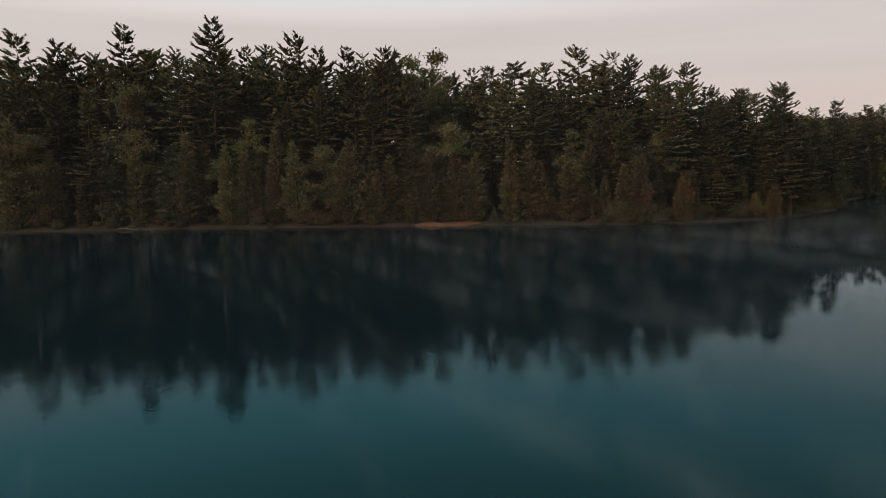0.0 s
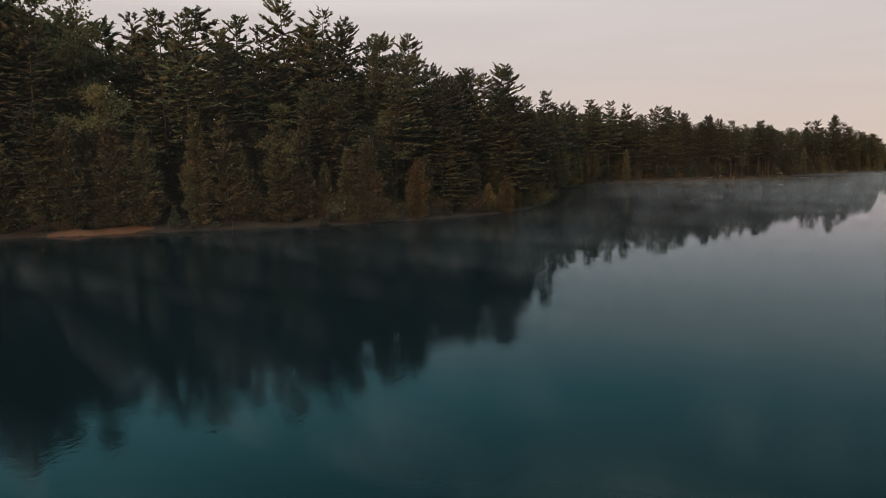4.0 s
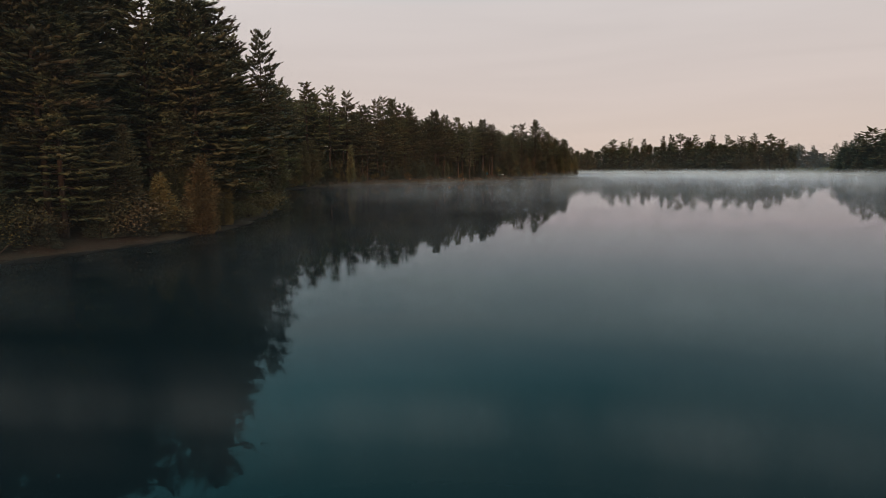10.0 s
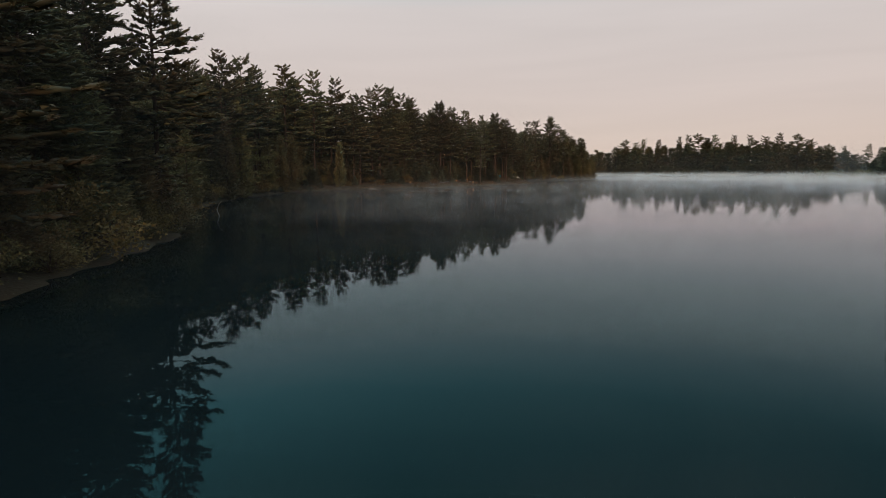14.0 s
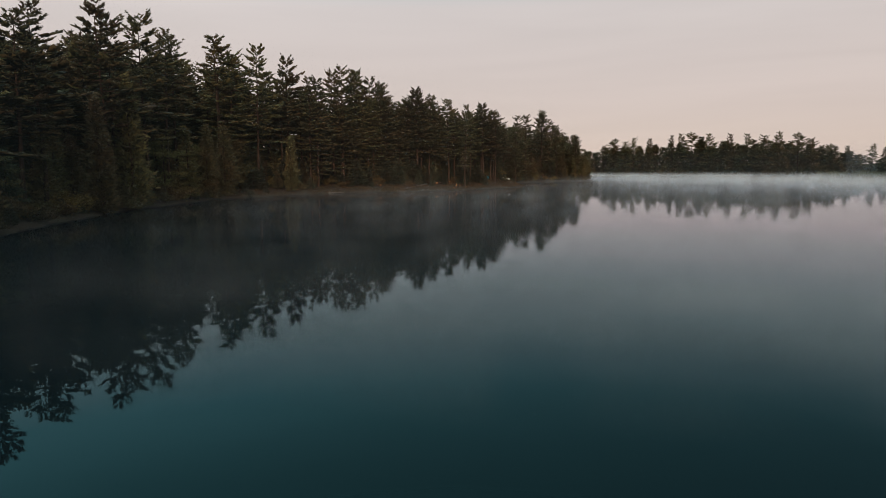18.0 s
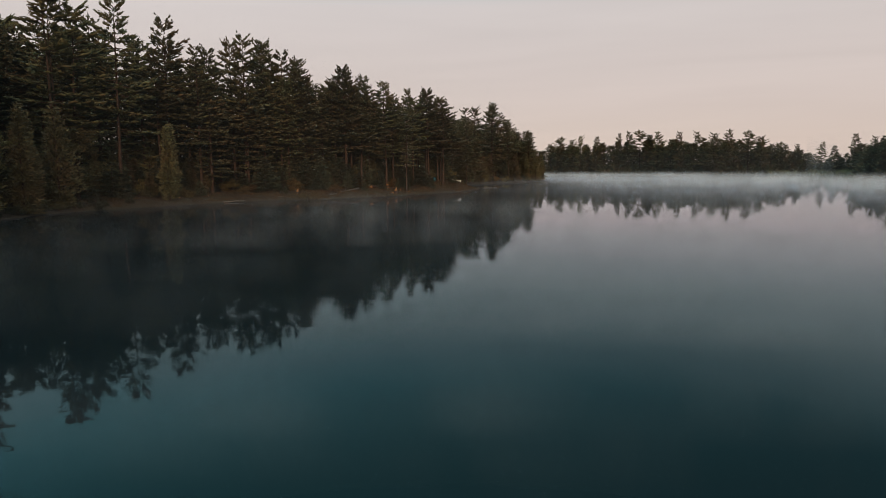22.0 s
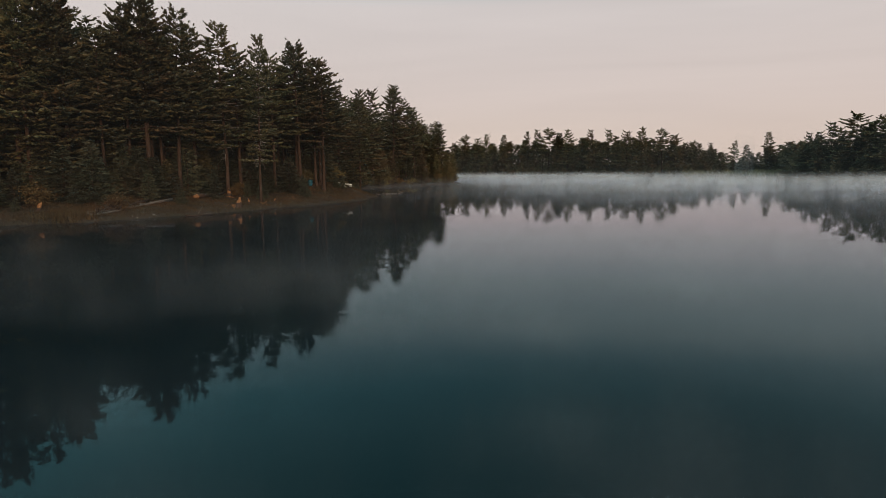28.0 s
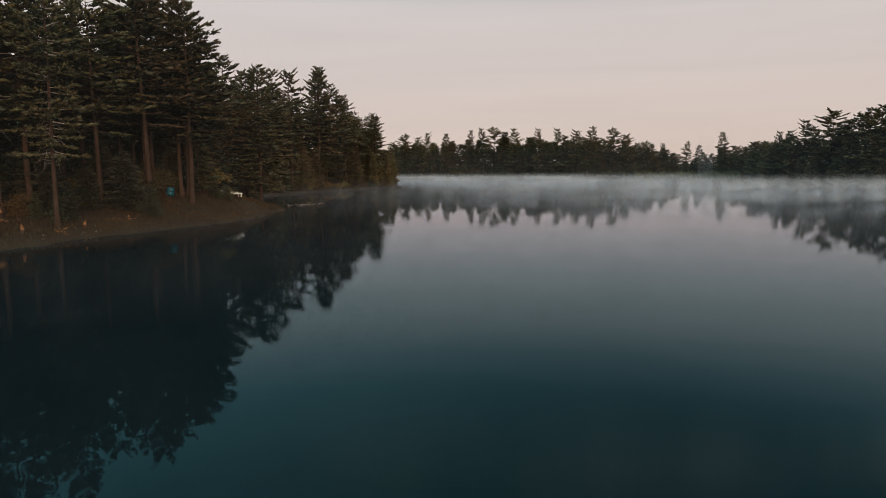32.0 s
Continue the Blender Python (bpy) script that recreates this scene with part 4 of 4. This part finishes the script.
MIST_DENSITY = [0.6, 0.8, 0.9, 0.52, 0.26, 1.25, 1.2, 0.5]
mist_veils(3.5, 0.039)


def haze_lift_curtain(line, height, amount):
    """A tall, barely visible pale sheet, added before a wooded shore to lift its dark tones."""
    pts = []
    for (ax, ay), (bx, by) in zip(line[:-1], line[1:]):
        run = math.hypot(bx - ax, by - ay)
        for k in range(max(1, int(run / 12))):
            u = k / max(1, int(run / 12))
            pts.append((ax + (bx - ax) * u, ay + (by - ay) * u))
    levels, fade = (0.0, 0.35, 0.7, 0.9, 1.0), (1.0, 0.9, 0.7, 0.3, 0.0)
    n = len(pts)
    verts = [(x, y, 0.05 + height * v) for v in levels for x, y in pts]
    faces = [(r * n + i, r * n + i + 1, (r + 1) * n + i + 1, (r + 1) * n + i) for r in range(4) for i in range(n - 1)]
    me = mesh_of("haze", verts, faces, HAZE_LIFT, True)
    att = me.attributes.new("thickness", "FLOAT", "POINT")
    ends = np.clip(np.minimum(np.arange(n), np.arange(n)[::-1]) / 8, 0, 1)
    att.data.foreach_set("value", (np.array(fade)[:, None] * ends * amount).astype(np.float32).ravel())
    return tagged(new("haze", me), "faint pale haze sheet added before the wooded shore to lighten its darks", "haze", kind="stuff")


# added sheets: the near one lifts the wood's shadows, the far one hazes distant trees
haze_lift_curtain([(-260, 100), (-60, 82), (22, 74), (40, 77.5), (56, 91), (84, 124), (116, 152), (150, 150), (181, 145), (206, 149), (250, 164), (300, 164)], 22, 0.016)
haze_lift_curtain([(450, 320), (492, 250), (470, 195), (436, 135), (432, 105), (400, 84), (362, 94), (330, 84), (303, 52), (294, 10), (290, -60)], 16, 0.035)



# ---- the beach and the banks: cut stumps, logs, driftwood, stones and what was left there ----
def at(x, y, up=0.0):
    return float(ground_height(x, y)[0]) + up


def lump(name, mat, size, seed, rough=0.25):
    bm = bmesh.new()
    bmesh.ops.create_icosphere(bm, subdivisions=2, radius=1)
    off = Vector((seed * 1.7, seed * 0.9, seed * 2.3))
    for v in bm.verts:
        k = 1 + rough * noise.noise(v.co * 1.4 + off)
        v.co = Vector((v.co.x * size[0], v.co.y * size[1], v.co.z * size[2])) * k
    me = bpy.data.meshes.new(name)
    bm.to_mesh(me)
    bm.free()
    me.materials.append(mat)
    me.polygons.foreach_set("use_smooth", [True] * len(me.polygons))
    return me


def stump(x, y, r, h, seed, label, chewed=True):
    """A short stump with spread roots below and a ragged, splintered bright cut on top."""
    rng = random.Random(seed)
    r, h = r * 0.66, h * 0.64
    root = new("tree_stump")
    root.matrix_basis = pose(x, y, at(x, y, -0.04), rng.uniform(-6, 6), rng.uniform(-6, 6), rng.uniform(0, 360))
    path = [((0, 0, -0.1), r * 1.7), ((0, 0, 0.05), r * 1.35), ((0.01, 0, h * 0.45), r * 1.05), ((0.01, 0.01, h * 0.62), r)]
    paths = [path] + [[((0, 0, 0.12), r * 0.5), ((math.cos(a) * r * 1.6, math.sin(a) * r * 1.6, 0.03), r * 0.3), ((math.cos(a) * r * 2.6, math.sin(a) * r * 2.6, -0.06), r * 0.12)] for a in (0.4, 2.1, 3.6, 5.2)]
    child("stump_body", mesh_of("stump_body", *tubes(paths, 9), BARK, True), root)
    bm = bmesh.new()
    bmesh.ops.create_cone(bm, cap_ends=True, segments=14, radius1=r * 1.02, radius2=r * (0.62 if chewed else 0.98), depth=h * 0.4)
    for v in bm.verts:
        v.co.z += h * 0.72
        if v.co.z > h * 0.8:
            v.co.z += rng.uniform(-0.22, 0.22) * h + 0.32 * h * v.co.x / r
            v.co.x += rng.uniform(-0.3, 0.3) * r
            v.co.y += rng.uniform(-0.3, 0.3) * r
    me = bpy.data.meshes.new("cut_face")
    bm.to_mesh(me)
    bm.free()
    me.materials.append(CUT)
    child("cut_face", me, root, "fresh orange splintered wood")
    return tagged(root, label, "stump", "cut stumps on the beach")


stump(167.5, 150.35, 0.38, 1.25, 1, "big gnawed stump with bright orange splintered top on the beach")
stump(153.4, 157.9, 0.22, 0.85, 2, "small pale sawn stump standing on the grassy beach", False)
stump(171.6, 154.7, 0.30, 1.15, 3, "ragged orange gnawed stump at the foot of a pine")
stump(169.6, 150.8, 0.15, 0.75, 4, "pale grey gnawed stump above the waterline")
stump(173.6, 150.65, 0.14, 0.62, 5, "thin orange stump among beach litter")
stump(147.8, 161.0, 0.14, 0.42, 6, "orange cut stump at the edge of the beach")
stump(141.5, 162.4, 0.11, 0.45, 7, "pale thin stump on the grassy shore", False)
stump(136.5, 161.6, 0.15, 0.36, 8, "broad low stump on the grassy shore", False)
stump(177.9, 151.3, 0.10, 0.30, 9, "orange cut stump above the pebbly bank")


def wood_chips(x, y, count, reach, seed, label):
    """A scatter of thick split chips left by the gnawing."""
    rng = random.Random(seed)
    bm = bmesh.new()
    for _ in range(count):
        px, py = rng.gauss(0, reach), rng.gauss(0, reach * 0.5)
        size = (rng.uniform(0.08, 0.26), rng.uniform(0.03, 0.07), rng.uniform(0.02, 0.05))
        m = pose(px, py, at(x + px, y + py, 0.05) - at(x, y), rng.uniform(-25, 25), rng.uniform(-35, 35), rng.uniform(0, 360)) @ Matrix.Diagonal((*size, 1))
        made = bmesh.ops.create_cube(bm, size=1, matrix=m)["verts"]
        for v in made[::2]:
            v.co += Vector((rng.uniform(-1, 1), rng.uniform(-1, 1), rng.uniform(-0.5, 0.5))) * 0.03
    me = bpy.data.meshes.new("wood_chips")
    bm.to_mesh(me)
    bm.free()
    me.materials.append(CUT)
    ob = new("wood_chips", me)
    ob.location = (x, y, at(x, y))
    return tagged(ob, label, "wood chips", kind="stuff")


wood_chips(167.0, 150.7, 34, 0.45, 1, "orange splintered wood chips beside the gnawed stump")
wood_chips(172.3, 151.0, 16, 0.35, 2, "pale wood chips under the shore pine")
wood_chips(171.4, 154.3, 26, 0.40, 3, "orange wood chips round the gnawed tree foot")
wood_chips(177.4, 151.1, 14, 0.50, 4, "pale chips scattered on the bank")


def log(name, a, c, r, seed, label, category, mat=GREYWOOD, boughs=0, ends=None):
    """A lying trunk from a to c, slightly bent, with the broken boughs that it has left."""
    rng = random.Random(seed)
    a, c = Vector(a), Vector(c)
    root = new(name)
    root.matrix_basis = Matrix.Translation(a)
    d = c - a
    path = [(tuple(d * u + Vector((0, 0, 0.05 * math.sin(u * 5 + seed)))), r * (1 - 0.55 * u)) for u in (0, 0.2, 0.4, 0.6, 0.8, 1.0)]
    child("log_body", mesh_of("log_body", *tubes([path], 9), mat, True), root)
    for k in range(boughs):
        u = rng.uniform(0.35, 0.98)
        p = d * u
        side = d.cross(Vector((0, 0, 1))).normalized() * rng.choice((-1, 1))
        w = (side * rng.uniform(0.4, 1) + Vector((0, 0, rng.uniform(0.1, 0.9))) + d.normalized() * rng.uniform(0.2, 0.8)).normalized() * rng.uniform(0.5, 1.6)
        bough = [(tuple(p), 0.03), (tuple(p + w * 0.5 + Vector((0, 0, 0.06))), 0.02), (tuple(p + w), 0.006)]
        child("broken_bough", mesh_of("broken_bough", *tubes([bough], 5), mat, True), root)
    if ends:
        bm = bmesh.new()
        bmesh.ops.create_cone(bm, cap_ends=True, segments=12, radius1=r * 1.01, radius2=r * 0.35, depth=r * 2.2)
        for v in bm.verts:
            v.co += Vector((rng.uniform(-1, 1), rng.uniform(-1, 1), rng.uniform(-1, 1))) * 0.03
        me = bpy.data.meshes.new("chewed_end")
        bm.to_mesh(me)
        bm.free()
        me.materials.append(CUT)
        tip = child("chewed_end", me, root, "orange gnawed wood")
        tip.matrix_basis = Matrix.Translation(-d.normalized() * r * 0.9) @ (-d).to_track_quat("Z", "Y").to_matrix().to_4x4()
    return tagged(root, label, category)


log("fallen_tree", (164.0, 154.9, at(164.0, 154.9, 0.30)), (154.0, 153.4, 0.42), 0.15, 1, "bare grey fallen pine reaching from the beach into the water", "fallen tree", boughs=34)
log("fallen_tree", (161.4, 154.9, at(161.4, 154.9, 0.30)), (154.4, 153.7, 0.52), 0.075, 8, "thin bare fallen pine lying across a thicker one", "fallen tree", BARK, boughs=12)
log("felled_trunk", (166.5, 154.3, at(166.5, 154.3, 0.30)), (171.4, 155.2, at(171.4, 155.2, 0.24)), 0.24, 2, "felled pine trunk with gnawed orange end among grass", "log", BARK, ends=True)
log("driftwood_log", (159.6, 149.4, 0.08), (162.0, 148.7, 0.03), 0.06, 3, "dark waterlogged log lying at the waterline", "log", BARK, boughs=2)
log("driftwood_log", (140.6, 158.6, 0.16), (143.6, 157.9, 0.10), 0.11, 4, "grey driftwood log on the muddy shore", "log", boughs=3)
log("driftwood_log", (29.0, 79.0, 0.14), (32.4, 79.4, 0.10), 0.05, 5, "dark driftwood log along the bank", "log", BARK, boughs=5)
log("driftwood_log", (-46.0, 88.6, 0.30), (-42.6, 87.6, 0.05), 0.07, 6, "pale bleached branch lying on the bank", "branch", boughs=2)
log("driftwood_log", (-3.2, 83.8, 0.45), (-4.4, 83.2, 0.12), 0.03, 7, "pale broken branch on the red earth bank", "branch", boughs=2)
for k, (x, y, turn, size) in enumerate(((204.6, 154.4, 10, 1.9), (206.0, 153.6, -20, 2.4), (207.6, 153.2, 35, 1.5), (205.2, 153.0, 70, 1.1), (208.6, 152.6, -5, 1.3), (203.4, 153.5, 40, 0.9))):
    a = radians(turn)
    log("floating_driftwood", (x, y, 0.05), (x + math.cos(a) * size, y + math.sin(a) * size, 0.04), 0.09, 20 + k, "pale waterlogged driftwood floating off the point", "driftwood", boughs=1)


def twig(x, y, h, seed, label):
    rng = random.Random(seed)
    z = min(at(x, y), 0.0) - 0.1 if at(x, y) < 0 else at(x, y) - 0.05
    z = max(z, -0.6)
    lean = Vector((rng.uniform(-0.5, 0.5), rng.uniform(-0.5, 0.5), 0))
    path = [((0, 0, 0), 0.035), (tuple(lean * h * 0.3 + Vector((0, 0, h * 0.5 - z * 0.5))), 0.028), (tuple(lean * h * 0.2 + Vector((0, 0, h * 0.85 - z))), 0.02), (tuple(lean * -h * 0.25 + Vector((0, 0, h - z))), 0.01)]
    ob = new("dead_stick", mesh_of("dead_stick", *tubes([path], 6), GREYWOOD, True))
    ob.location = (x, y, z)
    return tagged(ob, label, "stick", "dead sticks at the water")


bent = [((0.20, -0.27, -0.6), 0.03), ((0.02, -0.03, 0.1), 0.032), ((-0.06, 0.08, 0.5), 0.03), ((0.03, -0.04, 0.95), 0.024), ((0.20, -0.27, 1.25), 0.012)]
stick = new("dead_stick", mesh_of("dead_stick", *tubes([bent], 6), PALEWOOD, True))
stick.location = (72.9, 111.8, 0)
tagged(stick, "curved bleached stick rising from the shallow water", "stick", "dead sticks at the water")
log("dead_branch", (161.7, 150.0, 0.08), (162.6, 150.2, 0.65), 0.035, 61, "pale crooked branch propped up at the waterline", "branch", GREYWOOD, boughs=0)
twig(11.5, 80.8, 0.9, 3, "bare grey stick standing at the bank")
twig(13.8, 81.0, 0.7, 4, "bare grey stick standing at the bank")
twig(154.0, 157.6, 0.7, 5, "thin dead stick on the grassy beach")

# the white lounger and the blue drum
lounger = new("sun_lounger")
lounger.matrix_basis = pose(190.9, 151.9, at(190.9, 151.9), 0, 0, -28)


def block(size, where, turn=0.0, round_by=0.02):
    bm = bmesh.new()
    bmesh.ops.create_cube(bm, size=1)
    for v in bm.verts:
        v.co = Vector((v.co.x * size[0], v.co.y * size[1], v.co.z * size[2]))
    bmesh.ops.bevel(bm, geom=bm.edges[:], offset=round_by, segments=2, affect="EDGES")
    bm.transform(Matrix.Translation(where) @ Matrix.Rotation(radians(turn), 4, "Y"))
    return bm


def part(name, bm, mat, parent, label=""):
    me = bpy.data.meshes.new(name)
    bm.to_mesh(me)
    bm.free()
    me.materials.append(mat)
    return child(name, me, parent, label)


part("seat", block((1.25, 0.58, 0.10), (0.08, 0, 0.32)), WHITE, lounger)
part("backrest", block((0.62, 0.56, 0.08), (-0.78, 0, 0.46), 28), WHITE, lounger)
for sx in (-0.42, 0.58):
    for sy in (-0.22, 0.22):
        part("leg", block((0.09, 0.07, 0.30), (sx, sy, 0.14)), WHITE, lounger)
for sy in (-0.31, 0.31):
    part("armrest", block((0.70, 0.06, 0.06), (-0.10, sy, 0.44)), WHITE, lounger)
tagged(lounger, "white plastic sun lounger on the grassy point", "lounger")

drum = new("plastic_drum")
drum.matrix_basis = pose(184.9, 153.5, at(184.9, 153.5, -0.02), 3, -2, 20)
rings = [(z * 0.78, r) for z, r in [(0, 0.25), (0.03, 0.28), (0.24, 0.29), (0.26, 0.305), (0.29, 0.305), (0.31, 0.29), (0.55, 0.29), (0.57, 0.305), (0.60, 0.305), (0.62, 0.29), (0.84, 0.28), (0.88, 0.25)]]
verts, faces = tubes([[((0, 0, z), r) for z, r in rings]], 20)
child("drum_body", mesh_of("drum_body", verts, faces, BLUE, True), drum)
verts, faces = tubes([[((0, 0, 0.68), 0.235), ((0, 0, 0.705), 0.235)]], 20)
child("lid", mesh_of("lid", verts, faces, BLUE), drum)
tagged(drum, "weathered blue plastic drum among the pine trunks", "drum")

for k, (x, y, turn, size) in enumerate(((143.6, 160.4, 20, 0.7), (149.0, 157.6, -15, 0.5), (151.5, 160.6, 50, 0.6), (172.6, 150.0, 10, 0.5), (178.0, 149.9, -30, 0.7), (139.0, 160.6, -12, 2.0))):
    a = radians(turn)
    log("driftwood_branch", (x, y, at(x, y, 0.04)), (x + math.cos(a) * size, y + math.sin(a) * size, at(x + math.cos(a) * size, y + math.sin(a) * size, 0.04)), 0.04, 40 + k, "short grey broken branch lying on the beach", "branch", GREYWOOD, boughs=0)

# stones and litter on the beach, each its own shape of four
STONES = [lump("stone", STONE, s, k + 1) for k, s in enumerate(((0.16, 0.12, 0.08), (0.10, 0.13, 0.07), (0.22, 0.15, 0.10), (0.12, 0.09, 0.06)))]
r9 = random.Random(9)
for k in range(46):
    u = r9.random()
    i = r9.randrange(20, 31)
    (ax, ay), (bx, by) = SHORE[i], SHORE[i + 1]
    x, y = ax + (bx - ax) * u + r9.uniform(-0.5, 0.5), ay + (by - ay) * u + r9.uniform(-0.2, 2.6)
    if shore_distance(x, y)[0] < -0.5:
        continue
    ob = new("stone", STONES[k % 4])
    s = r9.uniform(0.25, 0.75)
    ob.matrix_basis = pose(x, y, max(at(x, y), -0.05) + 0.02, 0, 0, r9.uniform(0, 360)) @ Matrix.Scale(s, 4)
    tagged(ob, "small grey-brown stone on the muddy beach", "stone", "stones on the beach")


# grass and sedge: too many blades to count
MEADOW = leaf_material("pale_reeds", (0.16, 0.17, 0.07), (0.26, 0.26, 0.12), (0.24, 0.22, 0.10), 0.3)


def tufts(name, spots, height, seed, label, mat=REED):
    rng = np.random.default_rng(seed)
    P, D = [], []
    for x, y, n, r in spots:
        px, py = x + rng.normal(0, r, n), y + rng.normal(0, r * 0.6, n)
        pz = ground_height(px, py)
        ok = pz > -0.25
        P.append(np.stack([px, py, pz + height * 0.25], 1)[ok])
        D.append(np.stack([rng.normal(0, 0.3, n), rng.normal(0, 0.3, n), np.ones(n)], 1)[ok])
    v, f = sprays(np.concatenate(P), np.concatenate(D), height, height * 0.10, rng)
    tagged(new(name, mesh_of(name, v, f, mat)), label, "grass", kind="stuff")


r10 = random.Random(10)
tufts("sedge", [(152.2 + r10.uniform(-1.5, 1.5), 154.0 + r10.uniform(-1.2, 1.2), 60, 0.5) for _ in range(9)], 0.65, 1, "tawny sedge standing in the shallow water")
grass_spots = []
for i in range(19, 32):
    (ax, ay), (bx, by) = SHORE[i], SHORE[i + 1]
    for k in range(120):
        u = r10.random()
        back = r10.uniform(0.3, 9)
        n = Vector((-(by - ay), bx - ax)).normalized()
        grass_spots.append((ax + (bx - ax) * u + n.x * back, ay + (by - ay) * u + n.y * back, 60, 0.8))
tufts("grass", grass_spots, 0.24, 2, "low brown-green grass covering the beach")

reed_spots = []
for (ax, ay), (bx, by) in zip(OPPOSITE[9:11], OPPOSITE[10:12]):
    for k in range(16):
        u = r10.random()
        reed_spots.append((ax + (bx - ax) * u, ay + (by - ay) * u, 120, 1.6))
tufts("reeds", reed_spots, 2.4, 3, "pale green reeds along the far shore", MEADOW)

# the bare red bank
bank_v, bank_f = [], []
for i in range(25):
    for k in range(9):
        u, w = i / 24, k / 8
        x, y = -4.5 + 10 * u, 82.6 + 2.6 * w + 0.2 * math.sin(u * 9)
        edge = math.sin(math.pi * u) ** 0.6 * math.sin(math.pi * w) ** 0.6
        bank_v.append((x, y, at(x, y) - 0.12 + 0.32 * edge))
        if i < 24 and k < 8:
            bank_f.append((i * 9 + k, (i + 1) * 9 + k, (i + 1) * 9 + k + 1, i * 9 + k + 1))
EARTH = bark_material("red_earth", (0.09, 0.038, 0.018), (0.16, 0.072, 0.034), (0.12, 0.06, 0.03))
bank = new("earth_bank", mesh_of("earth_bank", bank_v, bank_f, EARTH, True))
tagged(bank, "bare reddish earth bank sloping into the lake", "bank", kind="structure")
